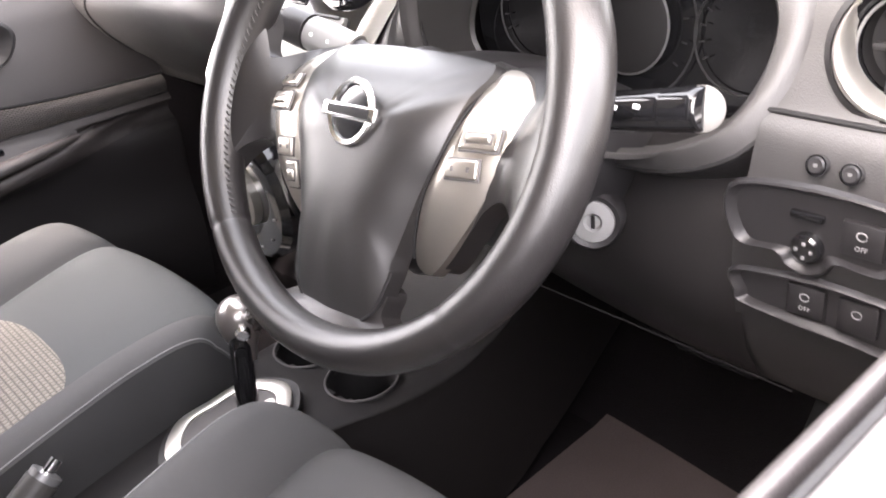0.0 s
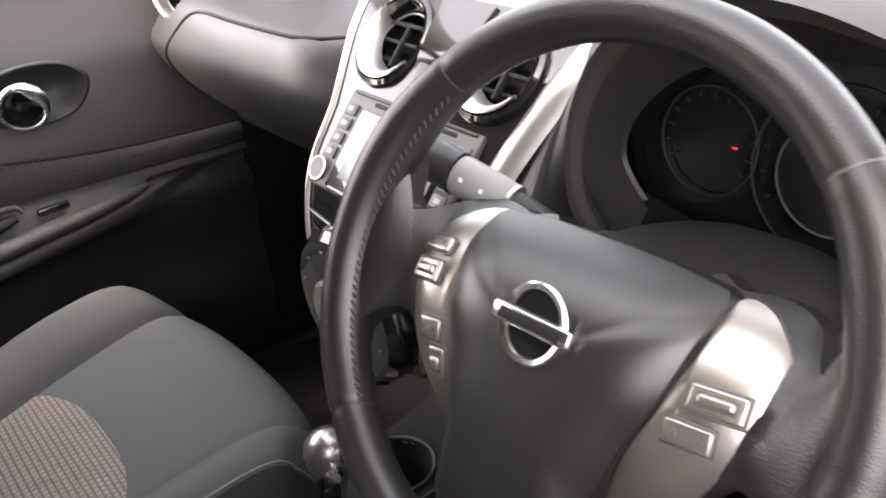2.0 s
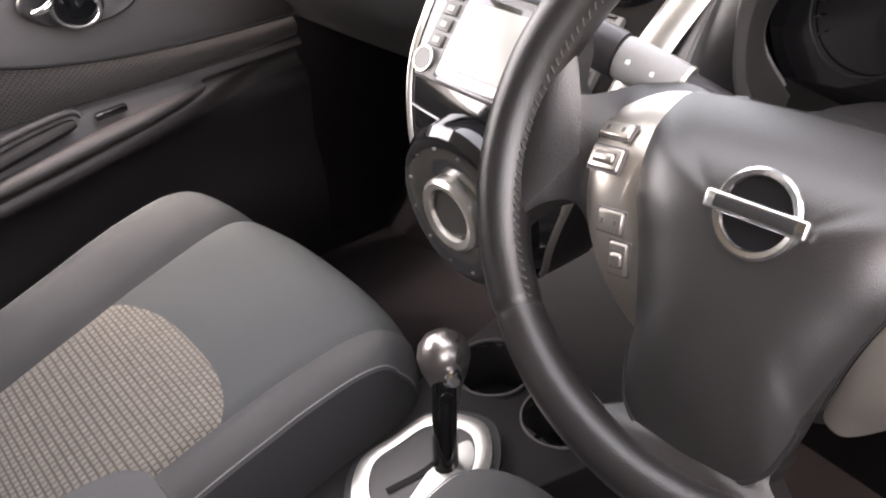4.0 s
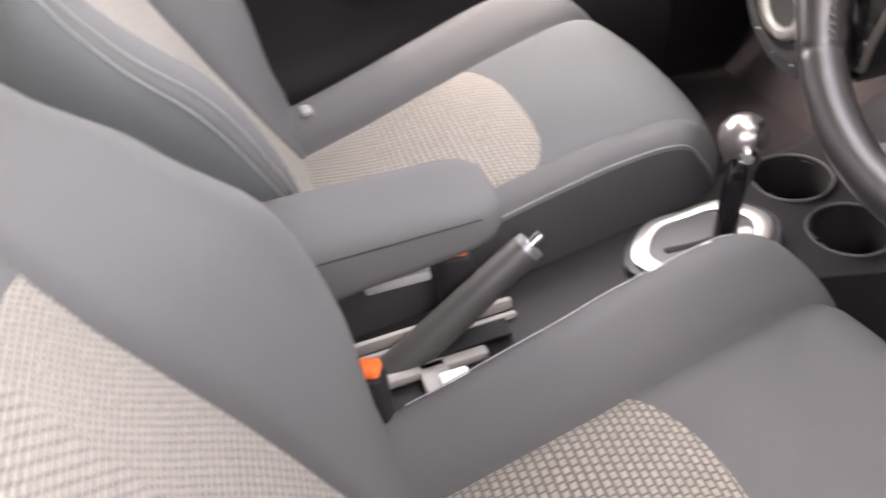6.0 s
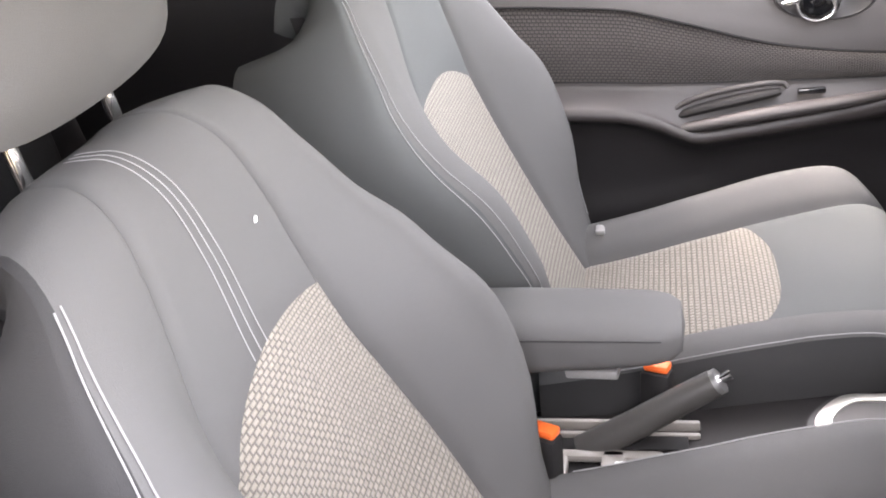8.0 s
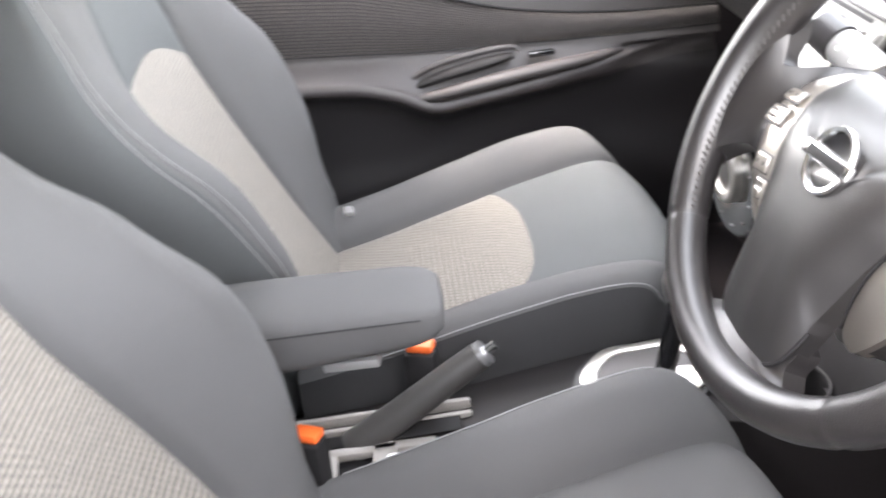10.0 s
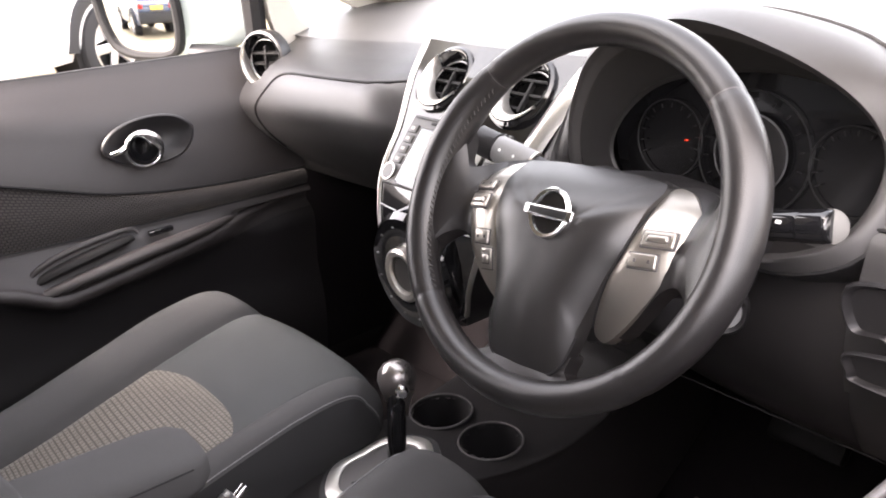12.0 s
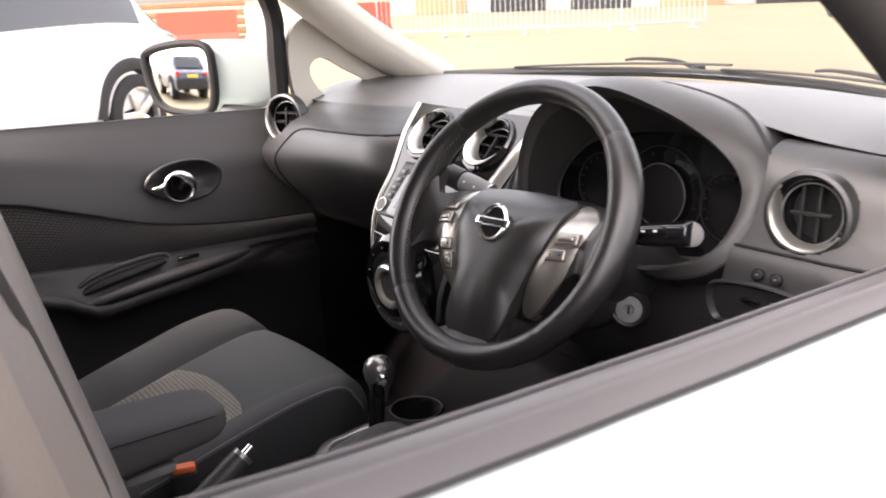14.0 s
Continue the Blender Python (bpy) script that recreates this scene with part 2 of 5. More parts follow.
def lathe(profile, n=32, m=None):
    """Turns (radius, height) pairs about z."""
    bm = bmesh.new()
    rings = []
    for r, h in profile:
        if r < 1e-6:
            rings.append([bm.verts.new((0, 0, h))])
        else:
            rings.append([bm.verts.new((r * math.cos(2 * math.pi * k / n), r * math.sin(2 * math.pi * k / n), h)) for k in range(n)])
    for A, B in zip(rings, rings[1:]):
        for k in range(n):
            q = [A[k % len(A)], A[(k + 1) % len(A)], B[(k + 1) % len(B)], B[k % len(B)]]
            u = []
            for v in q:
                if v not in u:
                    u.append(v)
            if len(u) > 2:
                bm.faces.new(u)
    if m is not None:
        bmesh.ops.transform(bm, matrix=m, verts=bm.verts[:])
    return bm


def rounded(points, per=6):
    """A closed smooth outline through 2D points."""
    P = [np.array(p, float) for p in points]
    k = len(P)
    out = []
    for i in range(k):
        a, b, c, d = P[i - 1], P[i], P[(i + 1) % k], P[(i + 2) % k]
        for s in range(per):
            f = s / per
            out.append(0.5 * (2 * b + (c - a) * f + (2 * a - 5 * b + 4 * c - d) * f * f + (3 * b - a - 3 * c + d) * f ** 3))
    return out


def dome(outline, z_back, z_edge, z_top, rings=7, power=2.5, m=None, centre=None, lift=None):
    """A cushion-like plate: a 2D outline with a skirt and a domed front along z."""
    c = np.mean(outline, axis=0) if centre is None else np.array(centre, float)
    bm = bmesh.new()
    levels = [(1.0, z_back), (1.0, z_edge)] + [(1 - (k / rings) ** 1.6, None) for k in range(1, rings)]
    rows = []
    for s, z in levels:
        row = []
        for p in outline:
            q = c + (np.array(p) - c) * s
            zz = z if z is not None else z_edge + (z_top - z_edge) * (1 - s ** power)
            if lift:
                zz += lift(q[0], q[1])
            row.append(bm.verts.new((q[0], q[1], zz)))
        rows.append(row)
    n = len(outline)
    for A, B in zip(rows, rows[1:]):
        for k in range(n):
            bm.faces.new((A[k], A[(k + 1) % n], B[(k + 1) % n], B[k]))
    tip = bm.verts.new((c[0], c[1], z_top + (lift(c[0], c[1]) if lift else 0)))
    for k in range(n):
        bm.faces.new((rows[-1][k], rows[-1][(k + 1) % n], tip))
    if m is not None:
        bmesh.ops.transform(bm, matrix=m, verts=bm.verts[:])
    return bm


def text_part(text, size, material, parent, m, name="lettering"):
    """Raised letters, as a mesh."""
    cu = bpy.data.curves.new("letters", "FONT")
    cu.body, cu.size, cu.extrude, cu.align_x, cu.align_y = text, size, 0.0002, "CENTER", "CENTER"
    tmp = new("letters", cu)
    me = bpy.data.meshes.new_from_object(tmp.evaluated_get(bpy.context.evaluated_depsgraph_get()))
    bpy.data.objects.remove(tmp)
    bpy.data.curves.remove(cu)
    me.materials.clear()
    me.materials.append(material)
    ob = new(name, me)
    ob.parent = parent
    ob.matrix_basis = m
    return ob


def merge(*bms):
    """Joins bmeshes of one part."""
    out = bmesh.new()
    for b in bms:
        me = bpy.data.meshes.new("tmp")
        b.to_mesh(me)
        b.free()
        out.from_mesh(me)
        bpy.data.meshes.remove(me)
    return out


def cut(bm, centre, radius):
    """Opens a round hole in a grid."""
    c = Vector(centre)
    bmesh.ops.delete(bm, geom=[f for f in bm.faces if (f.calc_center_median() - c).length < radius], context="FACES")
    return bm


def facing(place, normal, up=(0, 0, 1)):
    """A pose at place whose z points along normal and whose y points up."""
    z = Vector(normal).normalized()
    x = Vector(up).cross(z).normalized()
    y = z.cross(x)
    m = Matrix((x, y, z)).transposed().to_4x4()
    m.translation = place
    return m


# ---- ground and car shell ----
def ground_material():
    m = mat("worn_asphalt", (0.205, 0.172, 0.112), 0.95, bump=0.4, scale=60, vary=0.25, big=0.35, spec=0.2)
    return m


bm = bmesh.new()
bmesh.ops.create_grid(bm, x_segments=40, y_segments=40, size=400)
tagged(part("ground", bm, ground_material(), smooth=False), "pale dusty worn asphalt of an open car park", "ground", kind="structure")

# cabin floor, tunnel and firewall
floor = tagged(part("floor", box(1.46, 3.0, 0.04, 0.005, (0.02, -0.40, 0.30)), M_CARPET), "black carpeted car floor", "floor", kind="structure")
fw = surf(lambda u, v: Vector((-0.70 + 1.44 * u, 0.42 + 0.30 * math.sin(v * math.pi / 2) - 0.02 * math.cos(6 * u), 0.30 + 0.55 * v)), 24, 12, thick=0.02)
tagged(part("firewall", fw, M_CARPET), "black carpet of the footwell's front", "footwell", kind="structure")



def bulkhead(u, v):
    """Added, unseen sheet from windscreen foot to the footwell's front; keeps outside light out."""
    k = 2 * u - 1
    return Vector((0.01 + 0.72 * k, (0.806 - 0.20 * k * k) * (1 - v) + 0.74 * v, 1.046 * (1 - v) + 0.79 * v))


tagged(part("bulkhead", surf(bulkhead, 24, 6, thick=0.006), M_CARPET), "unseen black bulkhead added below the windscreen to stop light", "bulkhead", kind="structure")

for s in (-1, 1):
    kick = box(0.03, 0.56, 0.69, 0.01, (0.02 + s * 0.70, 0.53, 0.665))
    tagged(part("kick_panel", kick, M_CARPET), "black lined side of the footwell", "footwell", kind="structure")

    # unseen sill, added to block ground light from the gap under the door
    sill = box(0.10, 1.90, 0.10, 0.012, (0.02 + s * 0.735, -0.35, 0.320))
    tagged(part("door_sill", sill, M_CONSOLE), "black sill added to close the gap below the door", "door sill", kind="structure")

    fender = box(0.05, 0.90, 0.66, 0.02, (0.02 + s * 0.765, 0.74, 0.62))
    tagged(part("front_wing", fender, M_PAINT), "pale silver painted front wing", "car body", kind="structure")



def bonnet(u, v):
    """Closes the car in front of the windscreen, low enough to stay under the line of sight."""
    k = 2 * u - 1
    return Vector((0.02 + 0.765 * k, (0.815 - 0.20 * k * k) * (1 - v) + (1.19 - 0.10 * k * k) * v, 0.985 - 0.030 * k * k - 0.085 * v - 0.05 * v ** 4))


tagged(part("bonnet", surf(bonnet, 24, 14, thick=0.006), M_PAINT), "pale silver painted bonnet", "bonnet", kind="structure")
nose = surf(lambda u, v: Vector((0.02 + 0.765 * (2 * u - 1), 1.19 - 0.10 * (2 * u - 1) ** 2 + 0.06 * math.sin(math.pi * v) ** 0.7, 0.855 - 0.030 * (2 * u - 1) ** 2 - 0.58 * v)), 24, 14, thick=0.006)
tagged(part("front_panel", nose, M_PAINT), "pale silver painted front of the car", "car body", kind="structure")

# roof and pillars
roof = surf(lambda u, v: Vector((0.02 + (u - 0.5) * 1.14, -0.09 - 1.81 * v, 1.50 - 0.10 * (2 * u - 1) ** 4 - 0.07 * (1 - v) ** 6 - 0.06 * v ** 4)), 16, 20, thick=0.03)
tagged(part("roof", roof, M_BEIGE), "pale cloth headliner under the car roof", "roof", kind="structure")


def pillar(name, pts, w, material, label, flat=0.45):
    return tagged(part(name, tube(pts, w, 14, smooth=18, flat=flat), material), label, "car pillar", kind="structure")


for s, tag in ((-1, "passenger"), (1, "driver")):
    def X(x):
        return 0.01 + s * x
    pillar("a_pillar", [(X(0.640), 0.64, 1.035), (X(0.632), 0.47, 1.125), (X(0.615), 0.33, 1.215), (X(0.58), 0.16, 1.33), (X(0.53), -0.02, 1.44)], 0.058, M_BEIGE, "pale beige trimmed front pillar beside the windscreen", 0.8)
    # passenger side in near-black: the dim rear cabin's shade is in the colour
    pillar("b_pillar", [(X(0.715), -0.70, 0.35), (X(0.715), -0.70, 1.02), (X(0.68), -0.71, 1.22), (X(0.60), -0.73, 1.42), (X(0.55), -0.74, 1.47)], 0.075, M_DARK if s < 0 else M_SILL, "plastic trimmed centre pillar, cabin shade in the passenger side's colour", 0.5)
    pillar("c_pillar", [(X(0.70), -1.55, 0.5), (X(0.69), -1.62, 1.02), (X(0.60), -1.80, 1.42)], 0.11, M_HARD, "dark plastic trimmed rear pillar", 0.6)

# rear bulkhead and bench close the cabin behind the front seats
rear = merge(box(1.30, 0.20, 0.60, 0.06, (0.02, -1.62, 0.82)), box(1.30, 0.55, 0.22, 0.06, (0.02, -1.32, 0.50)))
# black side cloth instead of seat cloth, to put the rear's shade into colour
tagged(part("rear_bench", rear, M_SIDE), "cloth rear bench with shade put into its dark colour", "rear seat")
for s in (-1, 1):
    rd = box(0.10, 0.90, 0.72, 0.03, (0.02 + s * 0.72, -1.20, 0.66))
    tagged(part("rear_door_trim", rd, M_HARD), "dark plastic rear door lining", "door trim", kind="structure")

    pane = part("rear_side_window", surf(lambda u, v: Vector((0.02 + s * (0.715 - 0.12 * v), -0.80 - 0.85 * u, 1.0 + 0.44 * v)), 4, 4, thick=0.004), M_TINT)
    tagged(pane, "dark privacy glass in the rear door", "window", kind="structure")

# unseen tailgate, added to stop light entering over the rear bench
tg = merge(box(1.30, 0.05, 0.72, 0.02, (0.02, -1.92, 0.66)), box(0.14, 0.05, 0.46, 0.02, (-0.56, -1.90, 1.22)), box(0.14, 0.05, 0.46, 0.02, (0.60, -1.90, 1.22)), box(1.30, 0.06, 0.10, 0.02, (0.02, -1.89, 1.42)))
tagged(part("tailgate", tg, M_HARD), "unseen dark tailgate lining added to close the back", "tailgate", kind="structure")
tagged(part("tailgate_window", box(1.00, 0.006, 0.36, 0.001, (0.02, -1.90, 1.195)), M_TINT), "dark privacy glass in the added tailgate", "window", kind="structure")

# windscreen
def ws(u, v):
    x = (u - 0.5) * (1.20 - 0.10 * v)
    return Vector((0.01 + x, 0.80 - 0.20 * (2 * u - 1) ** 2 - (0.90 - 0.20 * (2 * u - 1) ** 2) * v, 1.06 - 0.012 * (2 * u - 1) ** 2 + 0.42 * v))


wsc = part("windscreen", surf(ws, 24, 12), M_GLASS)
wsc.visible_shadow = False
tagged(wsc, "clear raked windscreen glass", "windscreen", kind="structure")
wsb = tube([ws(i / 24, 0.0) + Vector((0, 0.005, 0.004)) for i in range(25)], 0.010, 8)
tagged(part("windscreen_seal", wsb, M_RUBBER), "black rubber strip along the windscreen's foot", "seal", kind="structure")


def wiper(x0, x1, hub):
    """A flat blade along the foot of the glass on an arm that rises from its hub."""
    t = thing("wiper", "black windscreen wiper resting on the glass", "wiper")
    pts = [ws((x0 + (x1 - x0) * k / 10 - 0.01) / 1.2 + 0.5, 0.020 + 0.030 * (k / 10 if hub > x0 else 1 - k / 10)) + Vector((0, 0.014, 0.008)) for k in range(11)]
    part("blade", tube(pts, 0.0055, 8, flat=0.45), M_RUBBER, t, "flat black rubber blade")
    h = ws((hub - 0.01) / 1.2 + 0.5, 0.0) + Vector((0, 0.030, 0.010))
    m_ = pts[5]
    part("arm", tube([h, h.lerp(m_, 0.35) + Vector((0, 0.012, 0.012)), h.lerp(m_, 0.8) + Vector((0, 0.008, 0.012)), m_ + Vector((0, 0.003, 0.007))], lambda q: 0.0085 - 0.0035 * q, 8, smooth=16, flat=0.55), M_DARK, t, "black tapering arm")
    part("hub", lathe([(0.014, -0.012), (0.014, 0.004), (0.011, 0.008), (0, 0.009)], 20, m=Matrix.Translation(h)), M_DARK, t, "round pivot cap")
    return t


wiper(-0.42, 0.10, -0.02)
wiper(0.06, 0.50, 0.46)


# ---- passenger door ----
def belt(y):
    return keyed([(-1.0, 1.045), (-0.33, 1.029), (-0.14, 1.021), (0.2, 1.009), (0.4, 1.0)])(y)


dline = keyed([(-0.85, 0.945), (-0.569, 0.932), (-0.345, 0.904), (-0.22, 0.862), (-0.112, 0.824), (0.0, 0.800), (0.114, 0.786), (0.3, 0.775)])
fabl = keyed([(-0.85, 0.80), (-0.485, 0.785), (-0.235, 0.762), (0.1, 0.745), (0.3, 0.74)])
Y0, Y1 = -0.80, 0.27


def door_y(u):
    return Y0 + (Y1 - Y0) * u


door = thing("passenger_door", "closed front passenger door with black plastic and cloth lining", "car door", kind="")


def up_trim(u, v):
    y = door_y(u)
    za, zb = belt(y), dline(y)
    z = za + (zb - za) * v
    prof = spl([(-0.715,), (-0.690,), (-0.664,), (-0.652,), (-0.642,), (-0.634,)])(v)[0]
    top = -0.002 * (1 - v) ** 8
    return Vector((prof - 0.0, y, z + top))


part("upper_lining", surf(up_trim, 60, 30), M_DOOR, door, "soft black upper door lining")


def fab(u, v):
    y = door_y(u)
    za, zb = dline(y) - 0.003, fabl(y)
    return Vector((-0.640 + 0.010 * math.sin(math.pi * v) - 0.006 * (1 - v) ** 6, y, za + (zb - za) * v))


part("lining_groove", tube([Vector((-0.6345, y, dline(y) - 0.001)) for y in np.linspace(-0.80, 0.27, 40)], 0.0026, 6), M_DARK, door)
part("cloth_groove", tube([Vector((-0.6335, y, fabl(y) + 0.0005)) for y in np.linspace(-0.80, 0.27, 40)], 0.0018, 6), M_DARK, door)
part("cloth_insert", surf(fab, 40, 10, uv=lambda u, v: (u * 1.0, v * 0.12)), M_DOORCLOTH, door, "patterned dark cloth insert")
# lower lining with the armrest shelf
edge = keyed([(-0.85, 0.742), (-0.444, 0.742), (-0.35, 0.732), (-0.29, 0.712), (-0.235, 0.684), (-0.18, 0.687), (-0.06, 0.698), (0.067, 0.708), (0.14, 0.715), (0.2, 0.72)])
reach = keyed([(-0.85, -0.585), (-0.44, -0.580), (-0.235, -0.578), (-0.05, -0.584), (0.07, -0.600), (0.14, -0.625), (0.2, -0.645)])


def low(u, v):
    y = door_y(u)
    r, e = reach(y), edge(y)
    fl = fabl(y)
    c = spl([(-0.632, fl), (-0.628, fl - 0.012), (r - 0.016, e + 0.012), (r - 0.002, e + 0.004), (r - 0.004, e - 0.014), (-0.625, e - 0.045), (-0.640, 0.58), (-0.632, 0.50), (-0.640, 0.42), (-0.66, 0.34)])
    x, z = c(v)
    return Vector((x, y, z))


part("armrest_shelf", surf(lambda u, v: low(u, 0.50 * v), 44, 24), M_DOOR, door, "moulded black armrest shelf")
part("lower_lining", surf(lambda u, v: low(u, 0.50 + 0.50 * v), 44, 20), M_HARD, door, "hard black lower lining")
# pull grip with its dark slot and the window switch
part("pull_slot", tube([(-0.612, -0.262, 0.712), (-0.606, -0.225, 0.724), (-0.604, -0.175, 0.734), (-0.606, -0.125, 0.741), (-0.610, -0.092, 0.744)], lambda s: 0.004 + 0.0115 * math.sin(math.pi * min(1.0, 0.10 + 0.82 * s)) ** 0.6, 14, smooth=24, flat=0.62), M_DARK, door, "dark hand slot")
part("slot_rim", tube([(-0.603, -0.278, 0.700), (-0.612, -0.268, 0.722), (-0.611, -0.235, 0.7415), (-0.610, -0.18, 0.7535), (-0.612, -0.12, 0.7590), (-0.616, -0.088, 0.7560), (-0.612, -0.080, 0.7480)], lambda s: 0.0035 + 0.0020 * math.sin(math.pi * s), 10, smooth=30), M_DOOR, door, "raised lip round the slot")
part("pull_grip", tube([(-0.604, -0.285, 0.690), (-0.592, -0.235, 0.6985), (-0.586, -0.17, 0.709), (-0.586, -0.09, 0.718), (-0.596, 0.0, 0.722), (-0.612, 0.06, 0.722), (-0.628, 0.10, 0.721)], lambda s: 0.004 + 0.0120 * math.sin(math.pi * min(1.0, 0.10 + 0.86 * s)) ** 0.8, 14, smooth=36, flat=0.72), M_DOOR, door, "moulded pull grip along the armrest")
part("window_switch", box(0.012, 0.045, 0.010, 0.003, (-0.610, -0.042, 0.741)), M_GLOSS, door, "small black window switch")
pocket = tube([(-0.628, -0.45, 0.47), (-0.618, -0.2, 0.47), (-0.628, 0.06, 0.50)], 0.013, 8, smooth=16)
part("pocket_rim", pocket, M_HARD, door)
# inner opening handle
hm = facing((-0.640, -0.020, 0.888), (1, -0.05, 0.06))
BOWL = rounded([(-0.090, 0.002), (-0.062, 0.034), (-0.005, 0.048), (0.055, 0.040), (0.085, 0.008), (0.060, -0.032), (0.0, -0.044), (-0.060, -0.030)], 6)
bm = bmesh.new()
rows = [[bm.verts.new((f * x, f * y, z)) for x, y in BOWL] for f, z in ((0.93, -0.004), (0.90, -0.0005), (0.86, 0.0002), (0.80, -0.0025), (0.70, -0.008), (0.56, -0.014), (0.38, -0.019), (0.15, -0.021))]
for A, B in zip(rows, rows[1:]):
    for k in range(len(BOWL)):
        bm.faces.new((A[k], A[(k + 1) % len(BOWL)], B[(k + 1) % len(BOWL)], B[k]))
bm.faces.new(rows[-1])
part("handle_bezel", bm, M_HARD, door, "oval recessed handle bowl", m=Matrix.Translation((0.014, 0, 0.006)) @ hm)


def lever(u, v):
    """A broad chrome loop, widest at the top towards the dashboard, with a thin tail."""
    a = 2 * math.pi * u
    w = 0.0078 + 0.0120 * max(0.0, math.cos(a - 0.70)) ** 2
    r = 0.0330 - w * (1 - math.cos(2 * math.pi * v)) * 0.5
    z = 0.012 + 0.0060 * math.sin(2 * math.pi * v) + 0.003 * math.cos(a - 0.75)
    return Vector((-0.016 + 1.05 * r * math.cos(a), -0.002 + r * math.sin(a), z))


loop = surf(lever, 48, 10, loop=True)
part("door_handle", loop, M_BADGE, door, "chrome opening lever", m=Matrix.Translation((0.010, 0, 0)) @ hm)
part("lever_tail", tube([(-0.068, -0.001, 0.006), (-0.062, 0.000, 0.010), (-0.054, 0.002, 0.012), (-0.046, 0.006, 0.012)], lambda t: 0.0046 + 0.001 * t, 10, smooth=12), M_CHROME, door, "chrome lever tail", m=Matrix.Translation((0.010, 0, 0)) @ hm)
part("lever_bowl", lathe([(0.0, -0.008), (0.013, -0.007), (0.020, 0.000), (0.0245, 0.009)], 28), M_GLOSS, door, "gloss black cup inside the loop", m=Matrix.Translation((0.010, 0, 0)) @ hm @ pose(-0.014, 0, 0))
# outer skin, seal and window post
part("outer_skin", surf(lambda u, v: Vector((-0.735 - 0.085 * math.sin(math.pi * (0.10 + 0.55 * v)), -0.82 + 1.14 * u, 1.015 - 0.02 * u - 0.68 * v)), 10, 12, thick=0.004), M_PAINT, door, "pale silver painted door skin")
part("belt_seal", tube([(-0.720, y, belt(y) - 0.003) for y in np.linspace(-0.82, 0.26, 20)], 0.0045, 8), M_RUBBER, door, "black rubber belt seal")
post = tube([(-0.680, 0.232, 0.99), (-0.668, 0.230, 1.12), (-0.655, 0.215, 1.24), (-0.625, 0.10, 1.38), (-0.57, -0.20, 1.45), (-0.56, -0.5, 1.47)], 0.020, 8, smooth=30, flat=1.2)
part("window_frame", post, M_DARK, door, "black window frame")

# quarter light between pillar and door frame
ql = rounded([(0.297, 1.075), (0.303, 1.105), (0.335, 1.112), (0.385, 1.085), (0.452, 1.043), (0.391, 1.026), (0.331, 1.030)], 5)
sail = thing("quarter_window", "teardrop quarter window in a pale trim panel", "window", kind="structure")


def ring_plate(inner, outer, x, t):
    bm = bmesh.new()
    rows = [[bm.verts.new((x + dx, p[0], p[1])) for p in o] for o, dx in ((outer, 0), (outer, t), (inner, t), (inner, 0))]
    n = len(inner)
    for a in range(4):
        A, B = rows[a], rows[(a + 1) % 4]
        for k in range(n):
            bm.faces.new((A[k], A[(k + 1) % n], B[(k + 1) % n], B[k]))
    return bm


outer = rounded([(0.255, 1.04), (0.25, 1.15), (0.30, 1.20), (0.42, 1.13), (0.56, 1.045), (0.44, 0.99), (0.30, 0.99)], 5)
part("trim_panel", ring_plate(ql, outer, -0.665, 0.02), M_BEIGE, sail)
qg = dome(ql, -0.001, 0.001, 0.001, m=Matrix(((0, 0, 1, -0.66), (1, 0, 0, 0), (0, 1, 0, 0), (0, 0, 0, 1))))
qgo = part("pane", qg, M_GLASS, sail)
qgo.visible_shadow = False

# ---- passenger door mirror ----
mir = thing("door_mirror", "pale silver door mirror with black rim", "wing mirror")
mm = facing((-0.925, 0.112, 1.068), (0.470, -0.882, 0.024)) @ Matrix.Scale(1.22, 4)
mo = rounded([(-0.092, 0.035), (-0.074, 0.060), (0.0, 0.072), (0.062, 0.068), (0.078, 0.03), (0.070, -0.052), (0.0, -0.064), (-0.066, -0.044)], 5)
part("mirror_glass", dome([0.86 * np.array(p) for p in mo], -0.002, 0.003, 0.003, rings=14, m=mm, lift=lambda x, y: -(x * x + y * y) / 2.7), M_MIRROR, mir, "mirror glass")
part("rim", dome(mo, -0.03, -0.004, -0.004, m=mm), M_HARD, mir, "black plastic rim")
part("rim_edge", tube([(0.95 * x, 0.95 * y, 0.002) for x, y in mo], 0.0078, 8, closed=True), M_DARK, mir, m=mm)
mo2 = spl(list(mo) + [mo[0]])


def shell(u, v):
    x, y = mo2(u)
    k = 1.02 * math.sqrt(max(0.0, 1 - v ** 3))
    return mm @ Vector((x * k, y * k + 0.012 * (1 - k), -0.006)) + Vector((0.10, 0.155, 0.0)) * (1 - (1 - v) ** 1.5)


part("housing", surf(shell, 48, 16, loop=True), M_PAINT, mir, "pale silver painted shell")
part("foot", tube([(-0.85, 0.18, 0.998), (-0.78, 0.23, 0.985), (-0.70, 0.27, 0.985)], 0.030, 12, smooth=8, flat=0.6), M_HARD, mir, "black mirror foot")

# ---- driver door (only its sill and outside show) ----
ddoor = thing("driver_door", "closed driver door, window lowered, pale paint outside", "car door")
dl = keyed([(-0.80, 1.020), (-0.51, 0.999), (-0.36, 0.988), (-0.25, 0.982), (-0.145, 0.976), (0.0, 0.970), (0.17, 0.962), (0.30, 0.957)])


def door_sheet(profile, nu, nv):
    def f(u, v):
        y = -0.80 + 1.06 * u
        x, dz = spl(profile)(v)
        return Vector((x, y, dl(y) + dz))
    return surf(f, nu, nv)


def door_run(x, dz):
    return [(x, y, dl(y) + dz) for y in np.linspace(-0.80, 0.26, 30)]


